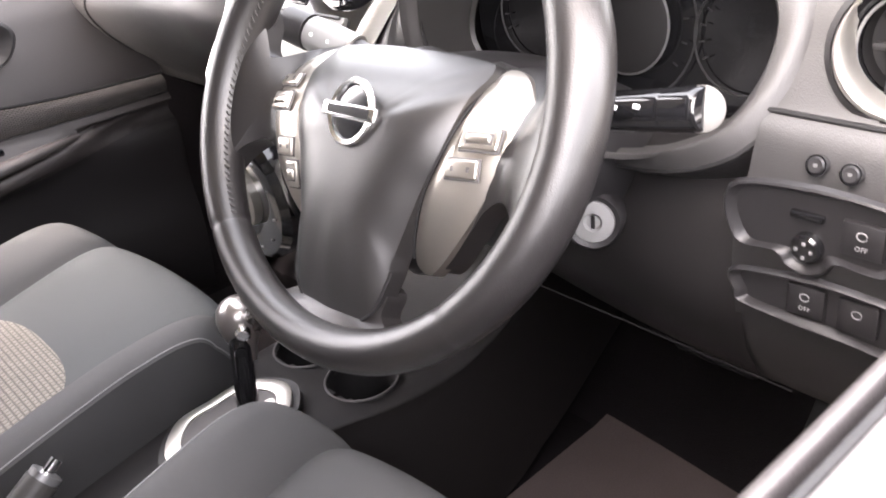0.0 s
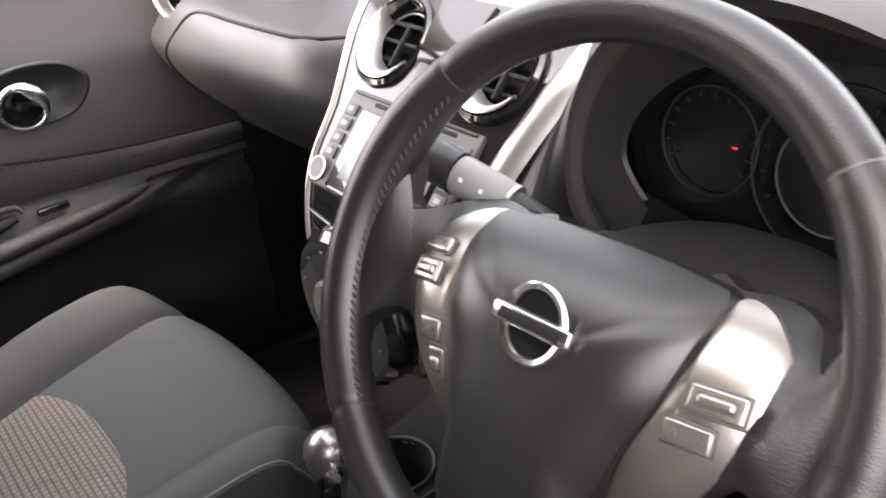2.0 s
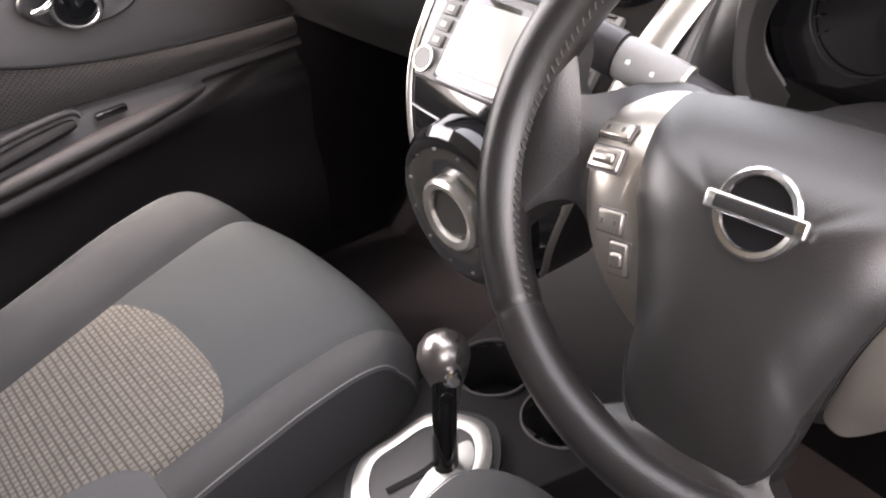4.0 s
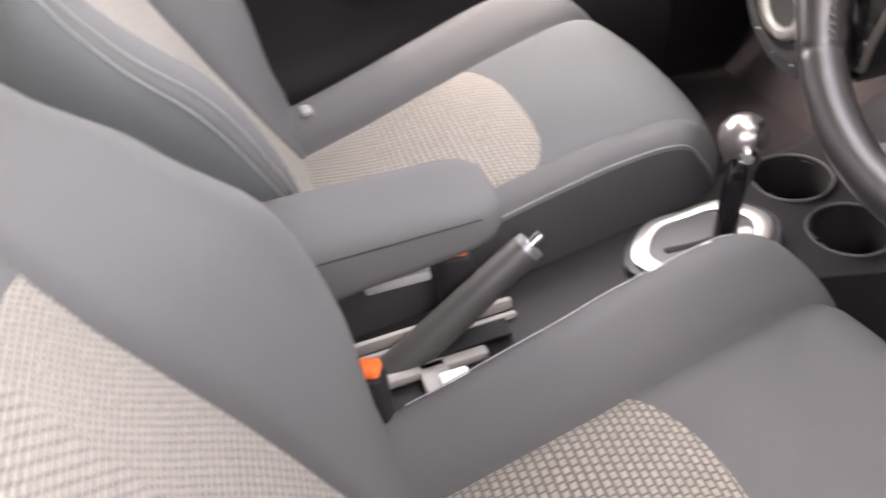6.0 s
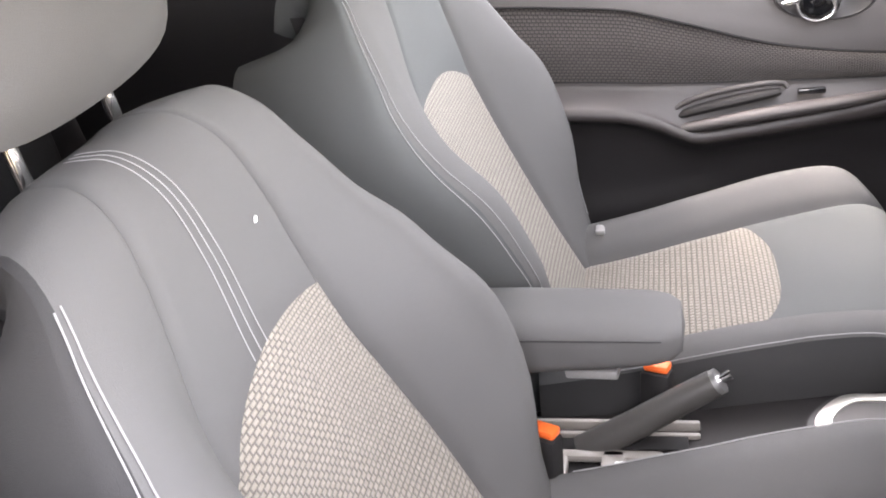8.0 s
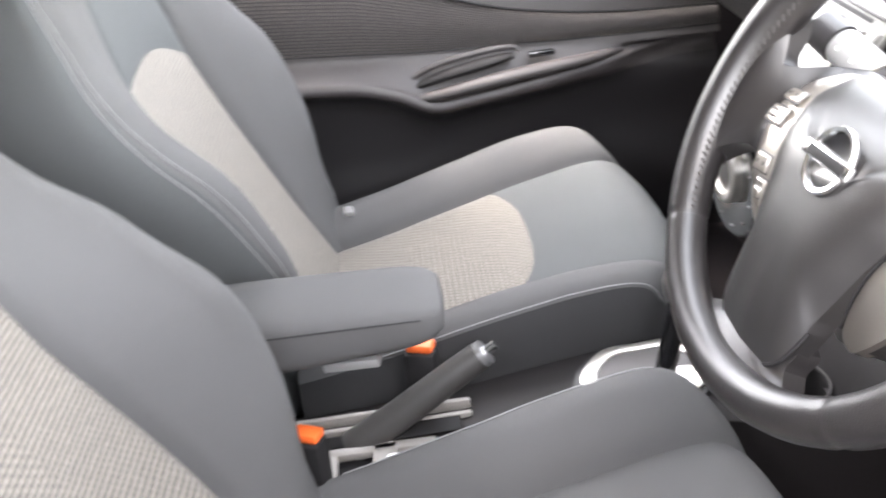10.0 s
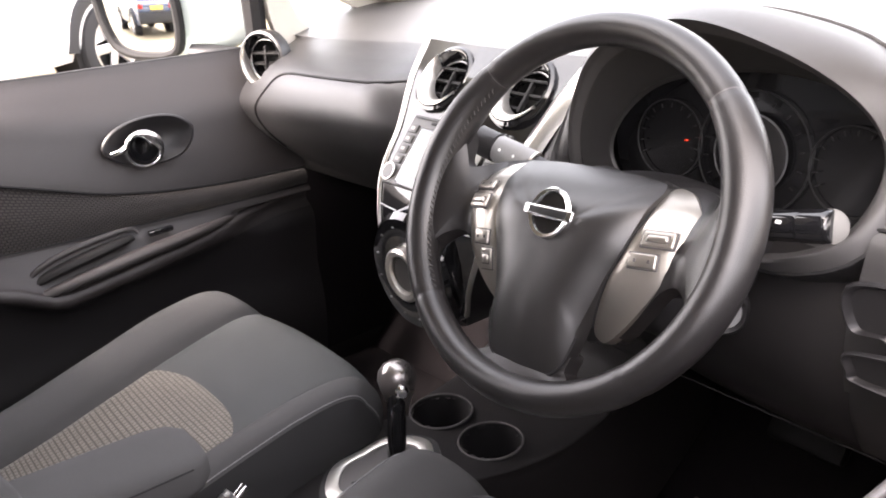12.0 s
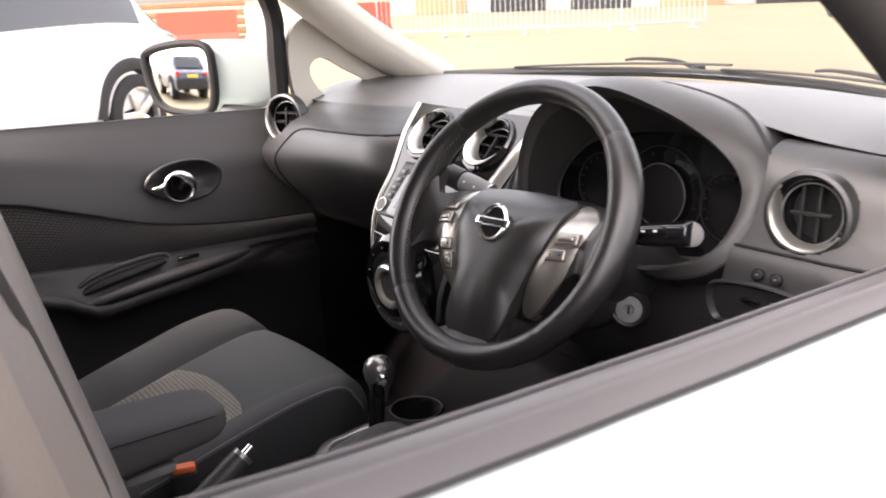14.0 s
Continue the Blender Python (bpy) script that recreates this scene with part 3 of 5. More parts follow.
part("inner_lining", door_sheet([(0.7085, 0.004), (0.7075, 0.012), (0.7055, 0.0135), (0.7015, 0.0105), (0.697, 0.002), (0.689, -0.018), (0.683, -0.050), (0.678, -0.10), (0.668, -0.18), (0.62, -0.25), (0.615, -0.29), (0.655, -0.36), (0.66, -0.62)], 36, 56), M_BELT, ddoor, "grey plastic inner lining")
part("glass_slot", door_sheet([(0.7080, 0.005), (0.7110, 0.003), (0.7150, 0.004)], 36, 4), M_DARK, ddoor, "black rubber glass slot")
part("outer_seal", tube(door_run(0.7145, 0.0125), 0.0022, 8), M_RUBBER, ddoor, "black rubber outer lip")
part("belt_moulding", door_sheet([(0.7155, 0.004), (0.7165, 0.0135), (0.7185, 0.0155), (0.7265, 0.0160), (0.7330, 0.0150), (0.7355, 0.0125), (0.7430, 0.0085), (0.7495, 0.0030), (0.7505, -0.003)], 36, 32), M_BELT, ddoor, "matt grey belt moulding")
part("moulding_edge", tube(door_run(0.7512, 0.0005), 0.0014, 6), M_RUBBER, ddoor, "thin black lower edge of the moulding")
part("outer_skin", door_sheet([(0.7505, -0.003), (0.756, -0.004), (0.772, -0.016), (0.812, -0.10), (0.842, -0.28), (0.840, -0.50), (0.82, -0.66)], 36, 28), M_PAINT, ddoor, "pale silver painted door skin")
pull = part("inner_handle", tube([(0.680, -0.065, 0.880), (0.672, -0.048, 0.892), (0.669, -0.015, 0.896), (0.676, 0.012, 0.888)], 0.0045, 10, smooth=16), M_CHROME, ddoor, "chrome inner opening lever")
part("handle_bowl", dome(rounded([(-0.07, 0.0), (-0.04, 0.03), (0.04, 0.03), (0.07, 0.0), (0.04, -0.03), (-0.04, -0.03)], 5), -0.004, 0.004, -0.004, m=facing((0.681, -0.03, 0.880), (-1, 0, 0.08))), M_HARD, ddoor)
part("rear_frame", tube([(0.748, -0.576, 1.00), (0.738, -0.607, 1.15), (0.69, -0.633, 1.28), (0.63, -0.672, 1.42)], 0.022, 12, smooth=14, flat=1.4), M_BELT, ddoor, "matt grey window frame")
part("frame_seam", tube([(0.7690, -0.566, 1.00), (0.7685, -0.577, 1.063), (0.766, -0.589, 1.12), (0.7625, -0.601, 1.165), (0.74, -0.622, 1.24)], 0.0022, 6, smooth=14), M_DARK, ddoor, "dark joint along the frame")
part("front_frame", tube([(0.715, 0.34, 0.98), (0.690, 0.31, 1.10), (0.655, 0.225, 1.205), (0.625, 0.13, 1.29), (0.595, -0.02, 1.39), (0.58, -0.25, 1.45), (0.575, -0.66, 1.46)], 0.044, 10, smooth=30, flat=1.0), M_DARK, ddoor, "black window frame")

# ---- dashboard ----
dash = thing("dashboard", "soft black dashboard with cowl over the dials", "dashboard")
shoulder = keyed([(-0.72, 1.022), (-0.46, 1.030), (-0.13, 1.046), (0.05, 1.055), (0.20, 1.068), (0.35, 1.075), (0.50, 1.062), (0.60, 1.055), (0.75, 1.045)])


def dtop(u, v):
    x = -0.70 + 1.43 * u
    k = (x - 0.01) / 0.70
    yf = 0.80 - 0.20 * k * k
    yr = 0.275 + 0.02 * k * k
    z0, z1 = 1.052, shoulder(x)
    z = z0 + (z1 - z0) * v + 0.018 * math.sin(math.pi * v)
    z += 0.030 * math.exp(-((x - 0.34) / 0.14) ** 2) * v ** 2
    return Vector((x, yf + (yr - yf) * v, z))


part("top_pad", surf(dtop, 60, 24), M_DASH_LIT, dash, "soft black top pad")


part("inner_body", box(1.34, 0.28, 0.19, 0.01, (0.02, 0.475, 0.855)), M_CARPET, dash, "black inner body of the dashboard")


def glove_sec(x):
    k = max(0.0, min(1.2, (-0.13 - x) / 0.48))
    d = 0.06 * k ** 3 + 0.045 * max(0.0, min(1.0, (x + 0.20) / 0.085)) ** 2
    s = shoulder(x)
    k2 = (x - 0.01) / 0.70
    return [(0.275 + 0.02 * k2 * k2, s), (0.245 + d * 0.7, s - 0.006), (0.20 + d, s - 0.016), (0.152 + d, s - 0.034), (0.132 + 0.8 * d, s - 0.067), (0.130 + 0.5 * d, s - 0.100), (0.150 + 0.4 * d, s - 0.138), (0.190 + 0.3 * d, s - 0.180), (0.240 + 0.3 * d, s - 0.225), (0.30, s - 0.27), (0.42, s - 0.31)]


def glove(u, v):
    x = -0.70 + 0.605 * u
    y, z = spl(glove_sec(x))(v)
    return Vector((x, y, z))


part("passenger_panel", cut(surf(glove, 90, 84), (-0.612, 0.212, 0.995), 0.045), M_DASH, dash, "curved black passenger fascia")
# glovebox gap
gl = [(-0.590, 0.72), (-0.580, 0.60), (-0.560, 0.50), (-0.53, 0.41), (-0.49, 0.335), (-0.44, 0.305), (-0.36, 0.300), (-0.26, 0.300), (-0.10, 0.300)]
gp = []
gs = spl(gl)
for k in range(41):
    x, v = gs(k / 40)
    p = glove((x + 0.70) / 0.605, v)
    gp.append(p + Vector((0, -0.0006, 0.0002)))
part("glovebox_gap", tube(gp, 0.0022, 6), M_DARK, dash)


def right_sec(x):
    s = shoulder(x)
    return [(0.345, s - 0.012), (0.300, s - 0.003), (0.278, s - 0.002), (0.252, s - 0.013), (0.234, s - 0.034), (0.216, s - 0.07), (0.196, 0.955), (0.182, 0.938), (0.172, 0.91), (0.158, 0.875), (0.160, 0.83), (0.178, 0.77), (0.222, 0.708), (0.30, 0.68), (0.45, 0.68)]


def right_panel(u, v):
    x = 0.515 + 0.205 * u
    y, z = spl(right_sec(x))(v)
    return Vector((x, y + 0.02 * max(0, u - 0.6), z))


part("driver_panel", cut(surf(right_panel, 40, 88), (0.594, 0.218, 0.996), 0.046), M_FASCIA, dash, "black driver-side fascia")


def knee(u, v):
    x = 0.13 + 0.39 * u
    y, z = spl([(0.235, 0.90), (0.195, 0.892), (0.175, 0.86), (0.165, 0.81), (0.18, 0.76), (0.222, 0.706), (0.30, 0.68), (0.45, 0.68)])(v)
    return Vector((x, y + 0.06 * (1 - u) ** 2, z))


part("knee_panel", surf(knee, 20, 24), M_CONSOLE, dash, "hard black panel below the steering column")
gap = [right_panel(u, 0.441) + Vector((0, -0.001, 0)) for u in np.linspace(0.0, 1.0, 12)]
part("panel_gap", tube(gap, 0.002, 6), M_DARK, dash)
low_gap = [Vector((x, 0.214, 0.712)) for x in np.linspace(0.20, 0.54, 10)]
part("lower_edge", tube(low_gap, 0.001, 6), M_DARK, dash)


# cowl round the dials
LIP = [(0.235, 0.150, 0.915), (0.218, 0.132, 0.965), (0.222, 0.130, 1.035), (0.262, 0.130, 1.097), (0.352, 0.132, 1.127), (0.432, 0.160, 1.102), (0.485, 0.197, 1.058), (0.506, 0.216, 1.011), (0.504, 0.196, 0.962), (0.475, 0.172, 0.925), (0.40, 0.150, 0.905)]
OUT = [(0.215, 0.185, 0.910), (0.192, 0.172, 0.965), (0.194, 0.178, 1.045), (0.238, 0.215, 1.105), (0.335, 0.262, 1.118), (0.448, 0.275, 1.096), (0.505, 0.258, 1.060), (0.533, 0.238, 1.010), (0.528, 0.202, 0.955), (0.492, 0.172, 0.912), (0.40, 0.168, 0.893)]
INN = [(0.190, 0.275, 0.893), (0.156, 0.275, 0.935), (0.175, 0.275, 0.985), (0.235, 0.275, 1.030), (0.340, 0.28, 1.050), (0.420, 0.28, 1.043), (0.468, 0.28, 1.020), (0.492, 0.28, 0.985), (0.488, 0.28, 0.945), (0.460, 0.28, 0.910), (0.350, 0.28, 0.888)]
lip, out, inn = spl(LIP + LIP[:1]), spl(OUT + OUT[:1]), spl(INN + INN[:1])


def cowl(u, v):
    a, b = lip(u), out(u)
    p = a + (b - a) * v
    n = np.array([0.0, -0.25, 0.97]) * 0.010 * math.sin(math.pi * v) if u > 0.2 else np.array([0.0, 0.0, 0.0])
    return Vector(p + n)


def throat(u, v):
    a, b = lip(u), inn(u)
    mid = a + (b - a) * v
    c = np.array([0.35, mid[1], 0.99])
    step = 0.06 * math.exp(-((v - 0.16) / 0.05) ** 2) - 0.05 * math.exp(-((v - 0.97) / 0.04) ** 2)
    return Vector(mid + (mid - c) * (0.06 * math.sin(math.pi * v) - step))


part("cowl", surf(cowl, 60, 10), M_COWL_LIT, dash, "raised soft cowl")
part("cowl_throat", surf(throat, 72, 30), M_COWL_LIT, dash, "deep black surround of the dials, window light in its colour")
part("cowl_gap", tube([Vector(out(k / 50)) + Vector((0, 0, 0.001)) for k in range(50)], 0.0022, 6), M_DARK, dash)
part("cowl_skirt", surf(lambda u, v: Vector(out(u) + np.array([(out(u)[0] - 0.36) * 0.25 * v, 0.07 * v, -0.035 * v])), 60, 6), M_DASH, dash)

# instrument cluster
cl = thing("instrument_cluster", "three dark round dials behind the steering wheel", "instrument cluster")
part("face", dome([np.array(p) for p in rounded([(-0.19, 0.0), (-0.15, 0.075), (0.0, 0.10), (0.13, 0.085), (0.175, 0.01), (0.14, -0.075), (0.0, -0.09), (-0.15, -0.075)], 5)], -0.01, 0.0, -0.001, m=facing((0.332, 0.292, 0.965), (0, -1, 0.12))), M_GLOSS, cl, "glossy black dial face")
cm = facing((0.332, 0.287, 0.963), (0, -1, 0.12))
for cx, r in ((-0.108, 0.045), (0.0, 0.067), (0.110, 0.045)):
    part("dial_ring", tube([(cx + r * math.cos(a), r * math.sin(a), 0.0) for a in np.linspace(0, 2 * math.pi, 37)], 0.0009, 6, closed=True), M_DIAL, cl, "thin grey dial ring", m=cm)
    tick = [box(0.0010, 0.005, 0.001, 0, m=Matrix.Translation((cx, 0, 0)) @ pose(0, 0, 0, 0, 0, a) @ Matrix.Translation((0, r * 0.85, 0))) for a in range(-120, 121, 20)]
    for tk in tick:
        part("dial_mark", tk, M_DIAL, cl, m=cm, smooth=False)
part("hub", lathe([(0.042, 0.0), (0.043, 0.004), (0.040, 0.006), (0, 0.006)], 36), M_DARK, cl, "raised centre of the middle dial", m=cm)
part("hub_ring", tube([(0.043 * math.cos(a), 0.043 * math.sin(a), 0.004) for a in np.linspace(0, 2 * math.pi, 37)], 0.0011, 6, closed=True), M_GREY, cl, "thin chrome ring", m=cm)


lit = mat("red_warning_lamp", (0.8, 0.05, 0.02), 0.5)
lit.node_tree.nodes["Principled BSDF"].inputs["Emission Color"].default_value = (1.0, 0.06, 0.02, 1)
lit.node_tree.nodes["Principled BSDF"].inputs["Emission Strength"].default_value = 0.18
part("warning_lamp", box(0.0042, 0.0024, 0.0012, 0.0004, m=Matrix.Translation((0.253, 0.281, 0.967))), lit, cl, "small lit red warning lamp", smooth=False)


# ---- air vents ----
def vent(place, normal, r, label, slats=3, turned=False, rim=M_DASH, wide=False, moon_w=0.24):
    t = thing("air_vent", label, "air vent", group="dashboard air vents", m=facing(place, normal))
    part("bezel", lathe([(r * 1.16, -0.020), (r * 1.18, -0.006), (r * 1.14, 0.004), (r * 1.04, 0.006), (r * 0.99, 0.002)], 40), rim, t, "black bezel")
    part("ring", lathe([(r * 1.02, 0.003), (r * 1.0, 0.007), (r * 0.96, 0.006), (r * 0.86, -0.008), (r * 0.77, -0.024), (r * 0.76, -0.03)], 44), M_GLOSS, t, "gloss black ring")

    def moon(u, v):
        a = radians(135 + 200 * u)
        w = (0.40 if wide else moon_w) * math.sin(math.pi * u) ** 0.7 + 0.03
        q = 1.0 - w * v
        return Vector((r * q * math.cos(a), r * q * math.sin(a), 0.0078 - 0.016 * v * v + 0.003 * math.sin(math.pi * v)))

    part("crescent", surf(moon, 36, 6, thick=0.002), M_SILVER, t, "bright silver crescent inside the ring")
    part("lip", tube([(r * 0.80 * math.cos(a), r * 0.80 * math.sin(a), -0.010) for a in np.linspace(0, 2 * math.pi, 41)], 0.0012, 6, closed=True), M_GREY, t, "thin grey inner ring")
    part("bowl", lathe([(r * 0.78, -0.020), (r * 0.74, -0.034), (0, -0.040)], 32), M_DARK, t)
    for k in range(slats):
        yy = (k - (slats - 1) / 2) * r * 0.42
        w = 2 * math.sqrt(max(1e-6, (0.76 * r) ** 2 - yy * yy))
        b = box(w, 0.004, 0.014, 0.0012, (0, yy, -0.016), m=pose(0, 0, 0, 12, 0, 90 if turned else 0))
        part("slat", b, M_DARK, t)
    part("tab", box(0.005, r * 1.1, 0.008, 0.002, (0, 0, -0.010), m=pose(0, 0, 0, 0, 0, 90 if turned else 0)), M_DARK, t)
    return t


vent((-0.612, 0.205, 0.995), (0.35, -0.93, 0.12), 0.046, "round black air vent with silver ring beside the door", 2, moon_w=0.15)
vent((0.594, 0.208, 0.996), (0.12, -0.98, 0.10), 0.042, "round black air vent with silver ring at the driver's side", 2, True)

# ---- centre stack ----
SX = 0.015
fy = keyed([(0.70, 0.125), (0.735, 0.090), (0.77, 0.073), (0.81, 0.066), (0.86, 0.074), (0.91, 0.096), (0.96, 0.138), (1.02, 0.182), (1.07, 0.232), (1.09, 0.26)])
hw = keyed([(0.715, 0.012), (0.735, 0.045), (0.77, 0.072), (0.81, 0.088), (0.86, 0.104), (0.91, 0.118), (0.96, 0.130), (1.02, 0.150), (1.07, 0.166), (1.09, 0.168)])
stack = thing("centre_stack", "glossy black centre console fascia framed in silver", "centre console")


def face(a, z, out_=0.0):
    """A point on the fascia: a from -1 to 1 across."""
    w = hw(z)
    return Vector((SX + a * w, fy(z) + 0.008 * a * a - out_, z + out_ * 0.55))


part("fascia", surf(lambda u, v: face(2 * u - 1, 0.716 + 0.185 * v), 40, 30), M_GLOSS, stack, "glossy black lower fascia")
# left of this the one black fascia is coloured lighter for its reflection
REFLECT_EDGE = 0.10


def upper_sheet(a0, a1, n):
    bm = surf(lambda u, v: face(a0 + (a1 - a0) * u, 0.902 + 0.159 * v), n, 60)
    return cut(cut(bm, face(-0.073 / hw(1.022), 1.022), 0.041), face(0.073 / hw(1.022), 1.022), 0.041)


part("upper_fascia", upper_sheet(-1.0, REFLECT_EDGE, 46), M_GLOSS_LIT, stack, "glossy black upper fascia with reflected light in its colour")
part("upper_fascia", upper_sheet(REFLECT_EDGE, 1.0, 38), M_GLOSS, stack, "glossy black upper fascia")
part("fascia_cap", surf(lambda u, v: face(2 * u - 1, 1.061) * (1 - v) + Vector((SX + (2 * u - 1) * 0.168, 0.30, shoulder(SX + (2 * u - 1) * 0.168) - 0.001)) * v, 20, 4), M_DASH_LIT, stack)
part("vent_bridge", surf(lambda u, v: face((-0.022 + 0.044 * u) * (0.8 + 0.7 * v) / hw(1.02), 0.985 + 0.074 * v, 0.003), 6, 12, thick=0.003), M_GLOSS, stack, "gloss black bridge between the vents")


def side(s):
    return surf(lambda u, v: face(s, 0.716 + 0.345 * v) + Vector((s * 0.004 * u, (0.11 if s < 0 else 0.06) * u * (1 - v ** 4), 0)), 4, 40)


part("side_cheek", side(-1), M_HARD, stack)
part("side_cheek", side(1), M_HARD, stack)


def band(a0, a1, z0, z1, lift, n=40):
    def f(u, v):
        z = z0 + (z1 - z0) * v
        lo, hi = (a0(z), a1(z))
        a = lo + (hi - lo) * u
        return face(a, z, lift * (0.3 + math.sin(math.pi * u)))
    return surf(f, 8, n, thick=0.003)


part("silver_edge", band(lambda z: -1.03, lambda z: -1.03 + (0.009 + 0.006 * max(0, z - 0.9) / 0.16) / hw(z), 0.74, 1.060, 0.003), M_SILVER, stack, "slim satin silver edge")
part("silver_edge", band(lambda z: 1.04 - (0.004 + 0.024 * min(1, max(0, (z - 0.84) / 0.12))) / hw(z), lambda z: 1.06, 0.76, 1.072, 0.005), M_SILVER, stack, "broad satin silver edge")


def on_face(x, z, out_=0.0):
    """A pose on the fascia, z outwards, y up along it."""
    a = (x - SX) / hw(z)
    p = face(a, z)
    up = (face(a, z + 0.01) - face(a, z - 0.01)).normalized()
    rt = Vector((1, 0, 0))
    n = rt.cross(up).normalized()
    if n.y > 0:
        n = -n
    return facing(p + n * out_, n, up)


vl = on_face(-0.058, 1.022, -0.002)
vr = on_face(0.088, 1.022, -0.002)
for m_ in (vl, vr):
    n_ = m_.to_3x3() @ Vector((0, 0, 1))
    vent(m_.translation, n_, 0.042, "round centre air vent with bright silver funnel", 3, rim=M_GLOSS, wide=True)
hz = thing("hazard_switch", "black hazard light switch with red mark", "switch")
hzm = on_face(0.015, 0.998, 0.006)
part("button", box(0.024, 0.034, 0.008, 0.002), M_RADIO, hz, m=hzm)
part("red_mark", box(0.006, 0.006, 0.002, 0.0005, (0, 0, 0.0045)), mat("red_print", (0.20, 0.03, 0.02), 0.5), hz, m=hzm)

radio = thing("radio_display", "car radio with grey display and side buttons", "car radio")
rm = on_face(0.014, 0.940, 0.000)
part("body", box(0.188, 0.100, 0.008, 0.003), M_RADIO, radio, "mid-grey radio front", m=rm)
part("front", box(0.138, 0.080, 0.004, 0.002, (0.002, -0.006, 0.0035)), M_GLOSS, radio, "black bezel", m=rm)
part("screen", box(0.118, 0.062, 0.002, 0.0008, (0.006, -0.004, 0.0055)), M_SCREEN, radio, "pale grey unlit display", m=rm)
for sx in (-1, 1):
    for k in range(4):
        part("button", box(0.017, 0.0118, 0.003, 0.001, (sx * 0.0815, 0.030 - 0.0150 * k, 0.0045)), M_RADIO, radio, m=rm)
        part("button_mark", box(0.0075, 0.0045, 0.001, 0.0003, (sx * 0.0815, 0.030 - 0.0150 * k, 0.0061)), M_KEY, radio, m=rm, smooth=False)
part("disc_slot", box(0.118, 0.0040, 0.002, 0.0005, (0.006, 0.0415, 0.0036)), M_DARK, radio, m=rm)
part("top_ledge", box(0.176, 0.0030, 0.005, 0.001, (0.0, 0.0475, 0.0036)), M_HARD, radio, m=rm)
part("lower_rail", box(0.132, 0.0035, 0.005, 0.001, (0.006, -0.0465, 0.0040)), M_GLOSS_LIT, radio, "bright lower rail", m=rm)
part("volume_knob", lathe([(0.0115, 0.0), (0.0113, 0.006), (0.0100, 0.008), (0, 0.0075)], 28), M_RADIO, radio, "round volume knob", m=on_face(-0.072, 0.912, 0.005))
part("knob_ring", tube([(0.0112 * math.cos(a), 0.0112 * math.sin(a), 0.0066) for a in np.linspace(0, 2 * math.pi, 25)], 0.0010, 6, closed=True), M_SILVER, radio, m=on_face(-0.072, 0.912, 0.005))
part("fascia_line", tube([face(a, 0.872, 0.001) for a in np.linspace(-0.97, 0.97, 16)], 0.0009, 6), M_GREY, stack)

clim = thing("climate_control", "round gloss black climate control with silver dial", "climate control")
km = on_face(0.006, 0.808, 0.002)
part("pod", lathe([(0.080, -0.02), (0.079, 0.004), (0.072, 0.012), (0.050, 0.014), (0.040, 0.010), (0, 0.010)], 44), M_GLOSS, clim, "glossy round pod", m=km)
part("dial_ring", lathe([(0.036, 0.008), (0.0355, 0.020), (0.032, 0.023), (0.026, 0.021), (0.024, 0.014)], 40), M_SILVER, clim, "satin silver dial ring", m=km)
part("dial_centre", lathe([(0.025, 0.014), (0.022, 0.017), (0, 0.017)], 32), M_STALK, clim, m=km)
for k in range(12):
    a = radians(30 * k + 15)
    part("button_mark", box(0.004, 0.002, 0.002, 0.0006, (0.061 * math.cos(a), 0.061 * math.sin(a), 0.0133), m=None), M_LOCK if k % 2 else M_STALK, clim, m=km, smooth=False)

# ---- switches right of the column ----
sw = thing("switch_panel", "recessed black switch panel with mirror and driving switches", "switch panel")
sm = facing((0.600, 0.152, 0.882), (0, -1, -0.04))
RECESS = [(-0.073, 0.037), (0.028, 0.041), (0.024, 0.002), (-0.008, 0.000), (-0.017, -0.009), (-0.0275, -0.013), (-0.038, -0.010), (-0.046, -0.003), (-0.074, -0.002)]


def sunk(outline, depth):
    """An open tray: a proud rounded rim, sloping walls and a flat floor."""
    o = rounded(outline, 6)
    cx_, cy_ = sum(p[0] for p in o) / len(o), sum(p[1] for p in o) / len(o)
    bm = bmesh.new()
    rows = []
    for d, z in ((0.0040, -0.004), (0.0030, 0.0002), (0.0015, 0.0012), (0.0, 0.0004), (-0.0040, -depth), (-0.012, -depth)):
        row = []
        for x, y in o:
            q = Vector((x - cx_, y - cy_))
            q = q + q.normalized() * d
            row.append(bm.verts.new((cx_ + q.x, cy_ + q.y, z)))
        rows.append(row)
    for A, B in zip(rows, rows[1:]):
        for k in range(len(o)):
            bm.faces.new((A[k], A[(k + 1) % len(o)], B[(k + 1) % len(o)], B[k]))
    bm.faces.new(rows[-1])
    return bm


sw_m = sm @ pose(0, 0, 0.0085)
part("upper_recess", sunk(RECESS, 0.0050), M_HARD, sw, "shallow upper switch tray", m=sw_m)
part("lower_recess", sunk([(-0.069, -0.027), (0.030, -0.022), (0.034, -0.054), (-0.004, -0.055), (-0.064, -0.053), (-0.073, -0.046)], 0.006), M_HARD, sw, "shallow lower switch tray", m=sw_m)
part("mirror_selector", box(0.022, 0.005, 0.005, 0.0015, (-0.0285, 0.0255, -0.003)), M_GLOSS, sw, m=sw_m)
part("mirror_knob", lathe([(0.0105, -0.006), (0.0100, 0.000), (0.0082, 0.0015), (0, 0.001)], 28), M_GLOSS, sw, "round mirror adjuster", m=sw_m @ pose(-0.0275, 0.0030, 0.0))
for a in range(4):
    part("arrow_mark", box(0.002, 0.002, 0.0008, 0, (-0.0275 + 0.005 * math.cos(a * math.pi / 2), 0.003 + 0.005 * math.sin(a * math.pi / 2), 0.0022)), M_LOCK, sw, m=sw_m, smooth=False)
